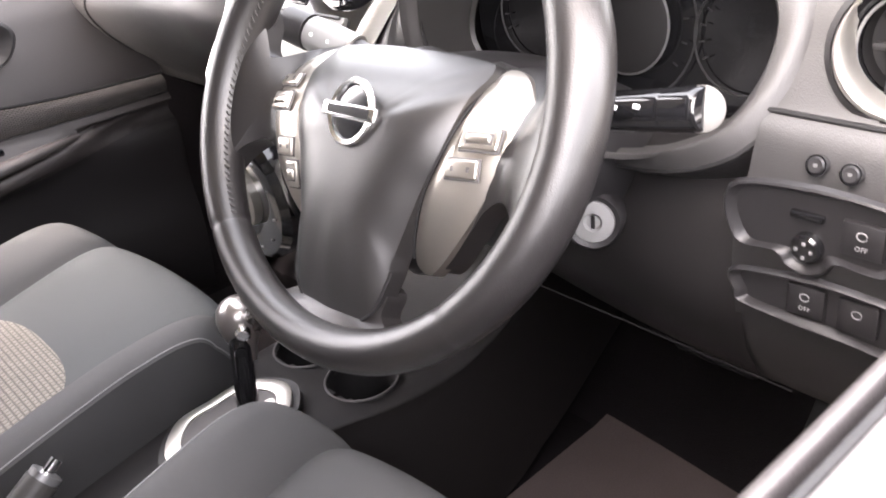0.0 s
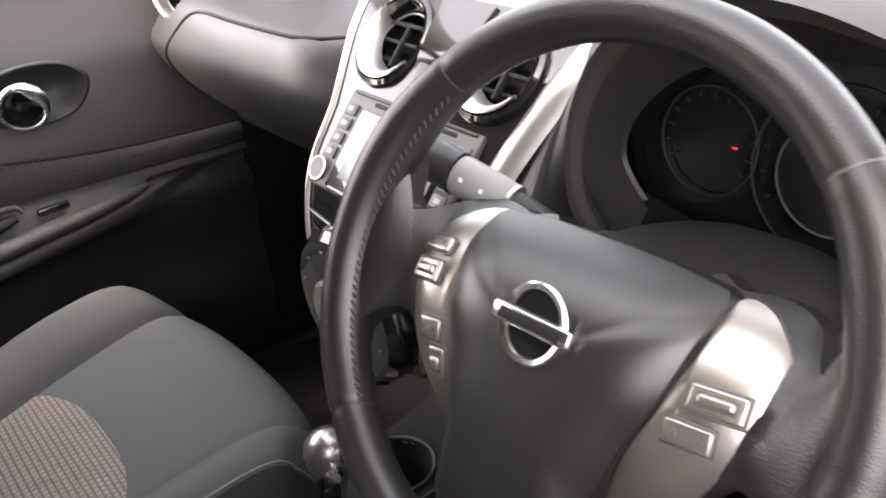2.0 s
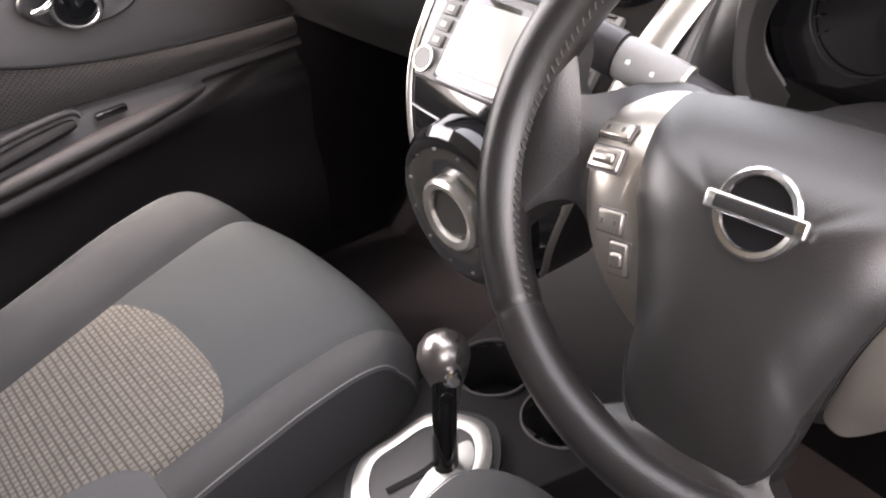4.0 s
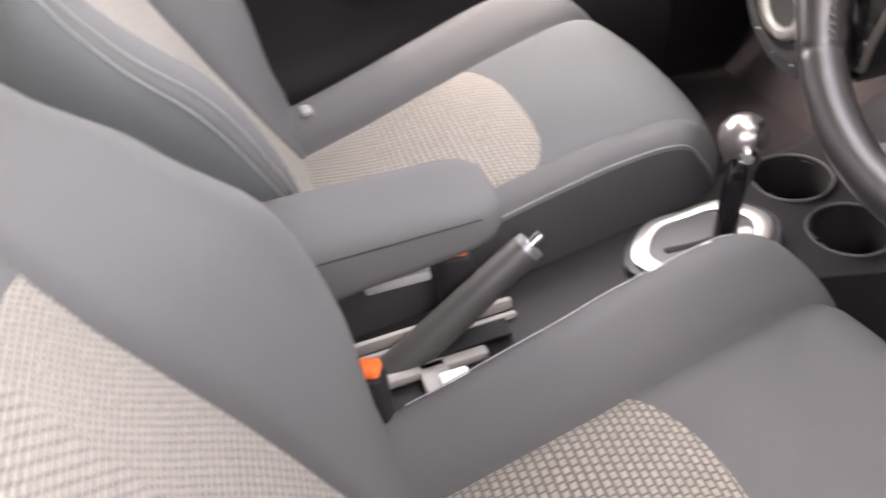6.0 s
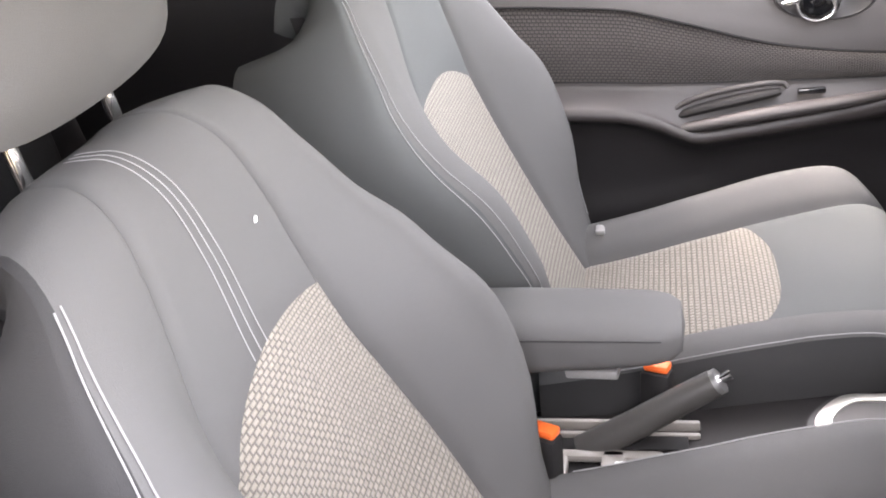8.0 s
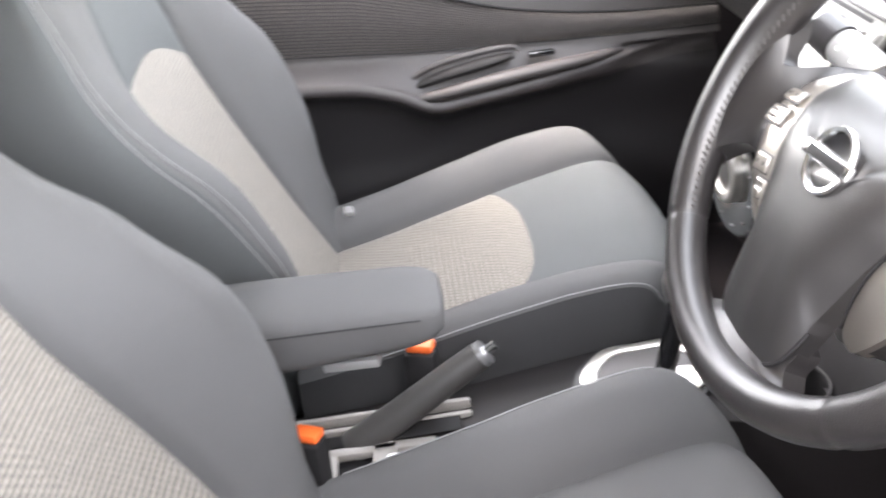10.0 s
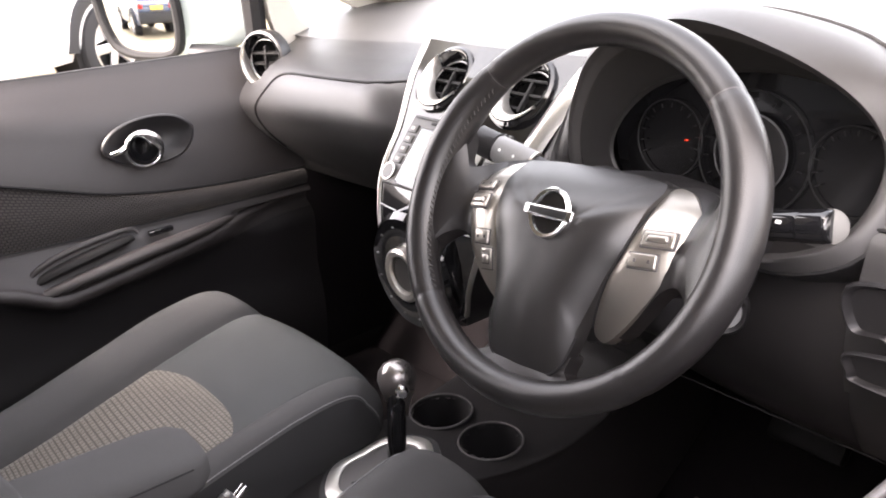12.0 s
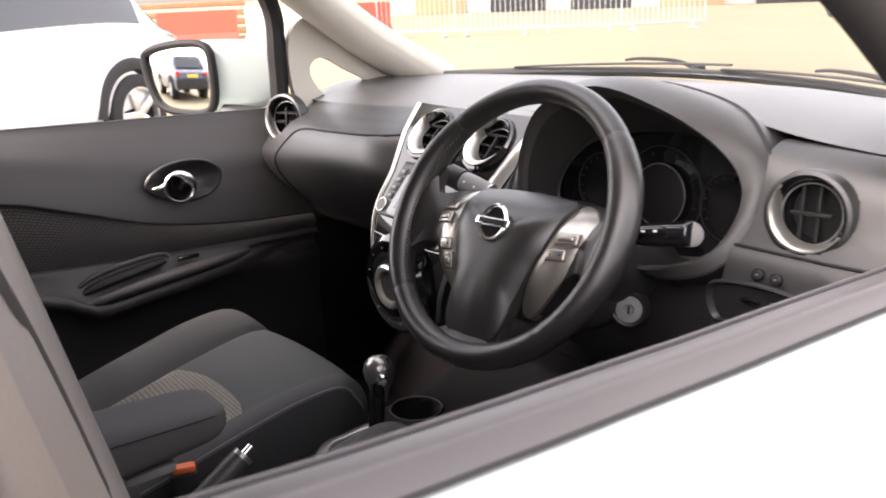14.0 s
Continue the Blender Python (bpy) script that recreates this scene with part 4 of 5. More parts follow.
for bx, by, word in ((0.006, 0.018, "OFF"), (-0.026, -0.038, "OFF"), (0.008, -0.038, "")):
    part("push_switch", box(0.026, 0.024, 0.005, 0.002, (bx, by, -0.0045)), M_HARD, sw, "square push switch", m=sw_m)
    if word:
        text_part(word, 0.0045, M_LOCK, sw, sw_m @ pose(bx, by - 0.005, -0.0016))
    part("switch_mark", tube([(bx + 0.0032 * math.cos(a), by + 0.004 + 0.0028 * math.sin(a), -0.0014) for a in np.linspace(0.2, 6.0, 14)], 0.0004, 5), M_LOCK, sw, m=sw_m, smooth=False)
for bx, bz in ((0.562, 0.929), (0.584, 0.928)):
    t = thing("round_button", "small round black button with white mark", "button", m=facing((bx, 0.172, bz), (0, -0.95, 0.3)), group="round fascia buttons")
    part("cap", lathe([(0.0058, -0.004), (0.0056, 0.002), (0.0046, 0.003), (0, 0.0025)], 24), M_HARD, t)
    part("cap_ring", lathe([(0.0071, -0.003), (0.0069, 0.002), (0.0059, 0.002)], 24), M_GLOSS, t)
    part("mark", box(0.0025, 0.002, 0.001, 0, (0, 0, 0.0030)), M_GREY, t, smooth=False)

# ---- steering column ----
col = thing("steering_column", "black plastic column shroud with ignition lock", "steering column")
def shroud(u, v):
    a = 2 * math.pi * u
    w = spl([(0.052, 0.045, -0.012), (0.066, 0.056, 0.03), (0.075, 0.064, 0.07), (0.080, 0.068, 0.12), (0.08, 0.065, 0.2)])(v)
    c = Vector((0.33, 0.060, 0.952)) + Vector((0, 0.883, -0.469)) * (w[2])
    return c + Vector((1, 0, 0)) * w[0] * math.cos(a) + Vector((0, 0.469, 0.883)) * w[1] * math.sin(a)
part("shroud", surf(shroud, 32, 16, loop=True), M_HARD, col)
part("lower_shroud", box(0.10, 0.13, 0.10, 0.035, (0.338, 0.155, 0.868), seg=4), M_HARD, col)
im = facing((0.400, 0.148, 0.851), (0.50, -0.84, 0.2))
part("lock_collar", lathe([(0.0235, -0.04), (0.0235, 0.0), (0.021, 0.0035), (0.0172, 0.002)], 28), M_HARD, col, m=im)
part("ignition_lock", lathe([(0.0172, 0.0), (0.0164, 0.0035), (0.0075, 0.0045), (0.0055, 0.002), (0, 0.002)], 28), M_LOCK, col, "grey ignition lock", m=im)
part("key_slot", box(0.003, 0.010, 0.002, 0, (0, 0, 0.003)), M_DARK, col, m=im, smooth=False)


def stalk(name, a, b, label, end, sleeve, r):
    t = thing(name, label, "control stalk")
    a, b = Vector(a), Vector(b)
    d = (b - a)
    e = d.normalized()
    part("stem", tube([a, a + d * 0.25, a + d * 0.46, a + d * 0.52], lambda s: r * (0.55 + 0.32 * s), 14, smooth=10), M_HARD, t)
    part("sleeve", tube([a + d * 0.50, a + d * 0.53, a + d * 0.66, a + d * 0.80, a + d * 0.815], lambda s: r * (0.93 + 0.07 * math.sin(math.pi * s)), 20), sleeve, t, "twist sleeve")
    part("sleeve_ring", tube([a + d * 0.485, a + d * 0.505], r * 0.98, 20), M_SILVER, t)
    part("sleeve_groove", tube([a + d * 0.812, a + d * 0.828], r * 0.90, 20), M_DARK, t)
    part("end_cap", tube([a + d * 0.825, a + d * 0.84, a + d * 0.96, a + d * 0.99, a + d], lambda s: r * (1.04 - 0.10 * max(0.0, s - 0.6) ** 2 / 0.16), 20), end, t)
    fn = (e + Vector((0, -0.75, 0.30))).normalized()
    part("cap_face", lathe([(r * 0.95, -0.008), (r * 1.06, -0.001), (r * 1.03, 0.0012), (r * 0.92, 0.0022), (0, 0.0026)], 28, m=facing(b - e * 0.002, fn, (0, 0.2, 1))), M_CAP if end is M_GLOSS else M_HARD, t)
    for k in (0.60, 0.72):
        part("white_mark", box(0.005, 0.003, 0.0012, 0.0004, m=facing(a + d * k + Vector((0, -r * 0.88, r * 0.48)), (0, -0.88, 0.48))), M_WHITE, t, smooth=False)
    return t


stalk("light_stalk", (0.385, 0.096, 0.955), (0.524, 0.104, 0.982), "black light stalk with grey end cap", M_GLOSS, M_GLOSS, 0.0135)
# wiper sleeve takes pale grey: the sky's reflection is put into its colour
stalk("wiper_stalk", (0.285, 0.092, 0.962), (0.152, 0.062, 1.003), "thick wiper stalk, sky reflection in its grey sleeve, black end", M_HARD, M_LOCK, 0.0150)

# filler between the silver edge and the cowl
fx = keyed([(0.88, 0.222), (0.91, 0.206), (0.965, 0.190), (1.045, 0.192), (1.10, 0.225)])
fyy = keyed([(0.88, 0.190), (0.91, 0.180), (0.965, 0.166), (1.045, 0.172), (1.10, 0.205)])


def filler(u, v):
    z = 0.87 + 0.215 * v
    a = face(1.02, z) + Vector((0.0, 0.006, 0.0))
    b = Vector((fx(z) + 0.012, fyy(z) - 0.010, z))
    return a * (1 - u) + b * u + Vector((0, -0.006, 0.002)) * math.sin(math.pi * u) - Vector((0, 0.004, 0)) * math.exp(-((u - 0.45) / 0.07) ** 2)


part("column_fill", surf(filler, 24, 24), M_DASH, dash, "brown-black filler between stack and cowl")

# ---- steering wheel ----
RAKE = 30.5
sw_m = facing((0.33, 0.0, 0.98), (0, -math.cos(radians(RAKE)), math.sin(radians(RAKE)))) @ pose(0, 0, 0, 0, 0, 3)
wheel = thing("steering_wheel", "black leather steering wheel with silver spoke trims", "steering wheel", m=sw_m)


def rim_at(t):
    a = 2 * math.pi * t
    s = math.sin(a)
    return Vector((0.1755 * math.cos(a), (0.167 if s > 0 else 0.161) * s, 0.0))


SEAMS = (41.5, 135.5, 224.0, 316.0)


def rim_r(t):
    d = min(abs((t * 360 - g + 180) % 360 - 180) for g in SEAMS)
    a = t * 360
    grip = math.exp(-((a - 22) / 16) ** 2) + math.exp(-((a - 158) / 16) ** 2)
    thick = 0.0150 + 0.0022 * max(0, math.cos(2 * (2 * math.pi * t))) + 0.0016 * grip
    return thick - 0.0011 * math.exp(-(d / 0.7) ** 2)


part("rim", tube([rim_at(k / 300) for k in range(301)], rim_r, 22, closed=True, flat=1.10), M_LEATHER, wheel, "grained black leather rim")
for g in SEAMS:
    c = rim_at(g / 360)
    dd = (rim_at(g / 360 + 0.002) - rim_at(g / 360 - 0.002)).normalized()
    part("rim_seam", tube([c - dd * 0.0005, c + dd * 0.0005], rim_r(g / 360) + 0.0006, 22, flat=1.10), M_STITCH if g > 300 else M_SILL, wheel, "pale seam across the leather")


def stitch_run(g0, g1, n):
    """Slanted baseball stitches along the inside of the rim."""
    out_ = []
    for k in range(n):
        t = (g0 + (g1 - g0) * k / (n - 1)) / 360
        p = rim_at(t)
        r = rim_r(t)
        e = p.normalized()
        q = p - e * r * 0.93 + Vector((0, 0, r * 0.42))
        d = (rim_at(t + 0.001) - rim_at(t - 0.001)).normalized()
        out_.append(tube([q - d * 0.0024 + e * 0.0026 + Vector((0, 0, 0.0010)), q + d * 0.0008 - e * 0.0004 + Vector((0, 0, 0.0004)), q + d * 0.0024 - e * 0.0024 - Vector((0, 0, 0.0010))], 0.0008, 5))
    return merge(*out_)


M_THREAD = mat("grey_leather_thread", (0.045, 0.042, 0.041), 0.6)
part("stitching", stitch_run(139, 221, 40), M_THREAD, wheel, "coarse grey stitches inside the rim")


def trim_z(y):
    """How far the spoke trims and the cover's edge lie behind the rim's plane: they curve away at both ends."""
    d = y + 0.018
    return -0.007 - (8.5 if d > 0 else 4.2) * d * d


def plate(outline, z_of, rise, back, rings=7, power=3.0, centre=None):
    """A curved plate over an outline, its edge on z_of(x, y), raised in the middle, with a skirt behind it."""
    c = np.mean(outline, axis=0) if centre is None else np.array(centre, float)
    bm = bmesh.new()
    rows = []
    for s, extra in [(1.0, -back), (1.0, 0.0)] + [(1 - (k / rings) ** 1.5, None) for k in range(1, rings)]:
        row = []
        for p in outline:
            q = c + (np.array(p) - c) * s
            row.append(bm.verts.new((q[0], q[1], z_of(q[0], q[1]) + (extra if extra is not None else rise * (1 - s ** power)))))
        rows.append(row)
    n = len(outline)
    for A, B in zip(rows, rows[1:]):
        for k in range(n):
            bm.faces.new((A[k], A[(k + 1) % n], B[(k + 1) % n], B[k]))
    tip = bm.verts.new((c[0], c[1], z_of(c[0], c[1]) + rise))
    for k in range(n):
        bm.faces.new((rows[-1][k], rows[-1][(k + 1) % n], tip))
    return bm


# leather side spokes, hollowed beside the rim
BASE = [(0.050, 0.040), (0.076, 0.047), (0.100, 0.050), (0.122, 0.043), (0.135, 0.030), (0.143, 0.026), (0.150, 0.034), (0.153, 0.054), (0.160, 0.068), (0.172, 0.060), (0.178, 0.0), (0.170, -0.058), (0.158, -0.068), (0.150, -0.056), (0.139, -0.043), (0.125, -0.037), (0.112, -0.045), (0.098, -0.064), (0.076, -0.088), (0.060, -0.094), (0.030, -0.09)]


def spoke_z(x, y):
    a = max(0.0, min(1.0, (abs(x) - 0.118) / 0.045))
    a = a * a * (3 - 2 * a)
    return (trim_z(y) - 0.006) * (1 - a) + 0.004 * a


for s in (-1, 1):
    part("spoke", plate(rounded([(s * x, y) for x, y in BASE], 5), spoke_z, 0.002, 0.020, rings=10, centre=(s * 0.128, -0.008)), M_LEATHER, wheel, "black leather side spoke")
part("lower_spoke", dome(rounded([(-0.040, -0.112), (0.040, -0.112), (0.045, -0.132), (0.064, -0.150), (0.0, -0.168), (-0.064, -0.150), (-0.045, -0.132)], 5), -0.034, -0.016, -0.008, lift=lambda x, y: 0.55 * max(0, -y - 0.135)), M_LEATHER, wheel, "black leather lower spoke")
TRIM = [(0.0815, 0.0425), (0.0815, 0.014), (0.0755, -0.017), (0.0655, -0.043), (0.0585, -0.066), (0.0525, -0.0880), (0.0560, -0.0955), (0.066, -0.0955), (0.086, -0.078), (0.105, -0.053), (0.118, -0.026), (0.1265, -0.002), (0.1250, 0.018), (0.1145, 0.032), (0.098, 0.043)]
RIGHT_KEYS = ((0.104, -0.0040, 0.029, 0.0135), (0.0960, -0.0235, 0.026, 0.012))
LEFT_KEYS = ((0.1090, 0.0120, 0.024, 0.010), (0.1060, -0.0050, 0.024, 0.014), (0.0890, -0.0380, 0.018, 0.013), (0.0790, -0.0570, 0.013, 0.020))


def trim_surface(x, y):
    roll = max(0.0, abs(x) - (0.100 + 0.25 * min(0.0, y)))
    return trim_z(y) - 9.0 * roll * roll


for s in (-1, 1):
    pn = part("spoke_trim", plate(rounded([(s * x, y) for x, y in TRIM], 5), trim_surface, 0.0018, 0.012, rings=9), M_SPOKE, wheel, "satin champagne-silver spoke trim")
    for bx, by, w, h in RIGHT_KEYS if s > 0 else LEFT_KEYS:
        slope = (trim_surface(bx, by + 0.004) - trim_surface(bx, by - 0.004)) / 0.008
        side_ = (trim_surface(bx + 0.004, by) - trim_surface(bx - 0.004, by)) / 0.008
        bp = pose(s * bx, by, trim_surface(bx, by) + 0.0020, math.degrees(math.atan(slope)), -s * math.degrees(math.atan(side_)), 6 if s > 0 else 5)
        part("button_gap", box(w + 0.0024, h + 0.0024, 0.0016, 0.0007, (0, 0, -0.0004), seg=2, m=bp), M_SILL, pn)
        part("button", box(w, h, 0.0042, 0.0016, (0, 0, 0.0004), seg=3, m=bp), M_SPOKE, pn, "raised silver button")
        if h > 0.013:
            part("rocker_well", box(w * 0.72, h * 0.52, 0.0010, 0.0004, (0, 0, 0.0023), m=bp), M_SILL, pn)
            part("rocker", box(w * 0.66, h * 0.42, 0.0046, 0.002, (0, 0, 0.0024), seg=3, m=bp), M_SPOKE, pn)
        else:
            part("button_mark", merge(*[box(0.0022, 0.0030, 0.0006, 0, (f * w, 0, 0.0026), m=bp) for f in (-0.25, 0.25)]), M_SILL, pn, smooth=False)
HALF = [(0.030, 0.0500), (0.060, 0.0480), (0.0800, 0.0425), (0.0800, 0.014), (0.0740, -0.017), (0.0640, -0.043), (0.0570, -0.066), (0.0510, -0.0880), (0.0490, -0.1050), (0.0420, -0.1270), (0.0260, -0.1400)]
AIR = [(0.0, 0.0505)] + HALF + [(0.0, -0.1445)] + [(-1.05 * x, y) for x, y in HALF[::-1]]
AIRS = rounded(AIR, 5)


def cover_edge(y):
    return keyed([(-0.146, -0.009), (-0.12, -0.009), (-0.08, -0.009), (-0.04, -0.006), (-0.01, -0.005), (0.02, -0.012), (0.043, -0.030), (0.052, -0.034)])(y)


bm = bmesh.new()
rows = []
ctr = np.array((0.0, -0.022))
for s, drop in [(1.0, 0.016), (1.0, 0.0)] + [(1 - (k / 16) ** 1.5, None) for k in range(1, 16)]:
    row = []
    for p in AIRS:
        q = ctr + (p - ctr) * s
        e = cover_edge(p[1])
        top = 0.0105 - 0.010 * max(0.0, (-q[1] - 0.05) / 0.095) ** 1.4
        z = e - drop if drop is not None else e + (top - e) * (1 - s ** (4.6 - 2.3 * max(0.0, min(1.0, (p[1] + 0.01) / 0.05))))
        fade = max(0.0, min(1.0, (-q[1] - 0.068) / 0.035)) * (1 - s ** 6)
        z += 0.0018 * fade * max(0.0, 1 - abs(q[0] - 0.002) / (0.010 + 0.22 * max(0, -q[1] - 0.07)))
        row.append(bm.verts.new((q[0], q[1], z)))
    rows.append(row)
for A, B in zip(rows, rows[1:]):
    for k in range(len(AIRS)):
        bm.faces.new((A[k], A[(k + 1) % len(AIRS)], B[(k + 1) % len(AIRS)], B[k]))
tip = bm.verts.new((ctr[0], ctr[1], 0.0105))
for k in range(len(AIRS)):
    bm.faces.new((rows[-1][k], rows[-1][(k + 1) % len(AIRS)], tip))
part("airbag_cover", bm, M_AIRBAG, wheel, "smooth black airbag cover")
gapline = [(1.012 * x, y - 0.0012, cover_edge(y) - 0.001) for x, y in AIRS if y < -0.095]
part("cover_gap", tube(gapline, 0.0015, 6), M_DARK, wheel)
for s in (-1, 1):
    line = spl([(s * x, y, trim_z(y) + 0.0006) for x, y in HALF[2:8]])
    part("cover_gap", tube([line(k / 30) for k in range(31)], 0.0011, 6), M_DARK, wheel)
bmk = pose(0.001, -0.004, 0.0098)
badge = part("badge", lathe([(0.0228, 0.0), (0.0232, 0.0025), (0.0218, 0.0042), (0.0190, 0.0036), (0.0182, 0.0)], 48), M_BADGE, wheel, "plain chrome ring badge", m=bmk)
part("badge_bar", box(0.0560, 0.0100, 0.0042, 0.0016, (0, 0, 0.0036), seg=3), M_BADGE, badge, "plain chrome bar")
part("bar_inlay", box(0.0440, 0.0062, 0.0008, 0.0003, (0, 0, 0.0056)), M_DARK, badge, "dark inlay across the bar")
part("badge_disc", lathe([(0.0186, 0.0), (0.0180, 0.0012), (0, 0.0012)], 32), M_GLOSS, badge)
part("airbag_mark", merge(box(0.008, 0.002, 0.0005, 0, (0.004, -0.070, 0.0088)), box(0.012, 0.002, 0.0005, 0, (0.004, -0.075, 0.0082))), M_THREAD, wheel, smooth=False)
part("hub", lathe([(0.05, -0.09), (0.055, -0.045), (0.05, -0.035), (0, -0.035)], 28), M_HARD, wheel)


# ---- seats ----
def seat(name, label, cx, inner, dy, outer_stitch, hb, bulge, low, rise, bx, bw, fw, taper, fl, top, gains, deep):
    """A front seat about the plane x = cx; inner is the side (-1 or 1) of the car's middle."""
    t = thing(name, label, "car seat", group="front seats")
    # cushion: a cross-section carried along y and rolled over the front lip
    prof = spl([(-0.47, 0.0, -0.075), (-0.36, 0.0, -0.052), (-0.21, 0.0, -0.016), (-0.09, 0.0, 0.004), (-0.005, 0.0, 0.010), (0.045, 0.02, -0.004), (0.070, 0.05, -0.04), (0.072, 0.08, -0.09), (0.060, 0.1, -0.15)])
    half = 0.142
    Z0 = 0.602

    def cross(s):
        """s: 0 at the middle, 1 at the seam, 2 at the foot of the side."""
        if s <= 1:
            return half * s, -0.006 * (1 - s * s)
        return spl([(half, 0.0), (0.165, 0.020), (0.195, 0.034), (0.222, 0.028), (0.240, 0.0), (0.247, -0.05), (0.247, -0.11), (0.240, -0.18)])(s - 1)

    def cush(s, v):
        sg = 1 if s >= 0 else -1
        x, dz = cross(abs(s))
        y, ro, z = prof(v)
        z += fl * max(0.0, min(1.0, (v - 0.15) / 0.4))
        fade = 1 - low * max(0, min(1, (v - 0.35) / 0.35))
        if dz > 0:
            dz *= fade * rise
        ry = y - (0.085 * (abs(x) / 0.247) ** 2.4) * max(0, min(1, (v - 0.25) / 0.4))
        x += half * 0.17 * max(0, min(1, (v - 0.25) / 0.4)) * (abs(s) if abs(s) <= 1 else 2 - abs(s))
        w = 1 - 0.07 * max(0, (v - 0.5) / 0.5) ** 1.5 - 0.05 * max(0, (0.3 - v) / 0.3)
        seam = -0.006 * math.exp(-((abs(s) - 1) / 0.05) ** 2)
        return Vector((cx + sg * x * w, ry + dy, max(Z0 + z + dz + seam, 0.40)))

    def arc(s):
        return 0.320 - 0.040 * abs(s) ** 3

    def groove(d):
        return -0.005 * math.exp(-(d / 0.02) ** 2)

    def ins(u, v):
        s = 2 * u - 1
        vv = arc(s) * v
        p = cush(s, vv)
        p.z += groove(vv - arc(s)) * (1 - s ** 8)
        return p

    def fro(u, v):
        s = 2 * u - 1
        vv = arc(s) + (1 - arc(s)) * v
        p = cush(s, vv)
        p.z += groove(vv - arc(s)) * (1 - s ** 8)
        return p

    cu = part("cushion", surf(fro, 24, 30), M_CLOTH2 if outer_stitch else M_CLOTH, t, "dark cloth cushion front")
    part("cushion_insert", surf(ins, 24, 20, uv=lambda u, v: (u * 0.284, arc(2 * u - 1) * v * 0.92)), M_WOVEN, cu, "beige-grey honeycomb woven insert")
    for sg in (-1, 1):
        part("cushion_bolster", surf(lambda u, v: cush(sg * (1 + 0.47 * u), v), 18, 36), M_CLOTH2, cu, "grey cloth side bolster")
        part("side_panel", surf(lambda u, v: cush(sg * (1.47 + 0.53 * u), v), 8, 36), M_SIDE, cu, "black cloth side panel")
        line = [cush(sg * 1.45, 0.12 + 0.62 * k / 40) + Vector((sg * 0.001, 0, 0.001)) for k in range(41)]
        part("stitching", tube(line, 0.0008, 5), M_STITCH, cu, "pale double stitching")
    part("frame", box(0.40, 0.44, 0.14, 0.03, (cx, dy - 0.20, 0.42)), M_HARD, t, "black seat frame")

    # backrest: carried up a bent line and rolled over the top
    side_line = spl([(-0.410, 0.515), (-0.472, 0.640), (-0.535, 0.775), (-0.575, 0.875), (-0.597, 0.965), (-0.612, 1.05), (-0.632, 1.115), (-0.672, 1.150), (-0.725, 1.142), (-0.752, 1.10)])

    def seam_half(v, sg):
        k = taper if sg == inner else 1.10
        return hb * keyed([(0.0, 1.0), (0.12, 1.0), (0.38, k + 0.02), (0.6, k - 0.08), (1.0, k - 0.10)])(v)

    def tangent(v):
        a, b = side_line(max(0, v - 0.02)), side_line(min(1, v + 0.02))
        d = b - a
        return d / np.linalg.norm(d)

    def bcross(s, v, sg):
        h = seam_half(v, sg)
        if s <= 1:
            return h * s, -0.004 * (1 - s * s)
        fade = keyed([(0, 0.05), (0.08, 0.34), (0.17, 0.84), (0.27, 0.98), (0.37, 0.68), (0.47, 0.34), (0.6, 0.10), (0.8, 0.0), (1.0, 0.0)])(v)
        x, n = spl([(h, 0.0), (h + 0.3 * (0.182 - h), 0.022), (0.182, 0.064), (0.213, 0.088), (0.240, 0.074), (0.252, 0.018), (0.250, -0.05 * deep), (0.235 - 0.02 * (deep - 1), -0.11 * deep)])(s - 1)
        x = h + (x - h) * keyed(gains[0 if sg == inner else 1])(v)
        return x, (n * fade * bulge if n > 0 else n * (1 - 0.65 * max(0, (v - 0.55) / 0.45)))

    def back(s, v):
        sg = 1 if s >= 0 else -1
        x, n = bcross(abs(s), v, sg)
        w = keyed([(0, 0.78), (0.1, 0.86), (0.2, 0.96), (0.4, 1.0), (0.5, 0.92), (0.62, 0.80), (0.75, 0.66), (0.85, 0.58), (1.0, 0.52)])(v)
        y, z = side_line(v)
        y += fw * max(0.0, min(1.0, v / 0.3))
        z -= 1.5 * fw * max(0.0, min(1.0, (v - 0.4) / 0.4))
        ty, tz = tangent(v)
        seam = -0.006 * math.exp(-((abs(s) - 1) / 0.05) ** 2)
        n += seam
        drop = 0.03 * (abs(x) / 0.24) ** 2.5 * max(0, (v - 0.5) / 0.5)
        return Vector((cx + bx + sg * x * w * bw, y + n * tz, z - n * ty - drop))

    def barc(s):
        return top - 0.012 * s * s - 0.05 * max(0.0, -inner * s) ** 2

    def bins(u, v):
        s = 2 * u - 1
        vv = barc(s) * v
        p = back(s, vv)
        p.y += groove(vv - barc(s)) * (1 - s ** 8)
        return p

    def bup(u, v):
        s = 2 * u - 1
        vv = barc(s) + (1 - barc(s)) * v
        p = back(s, vv)
        p.y += groove(vv - barc(s)) * (1 - s ** 8)
        return p

    ba = part("backrest", surf(bup, 24, 30), M_CLOTH2 if outer_stitch else M_CLOTH, t, "dark cloth upper backrest")
    part("backrest_insert", surf(bins, 24, 24, uv=lambda u, v: (u * 0.256, barc(2 * u - 1) * v * 1.05)), M_WOVEN, ba, "beige-grey honeycomb woven insert")
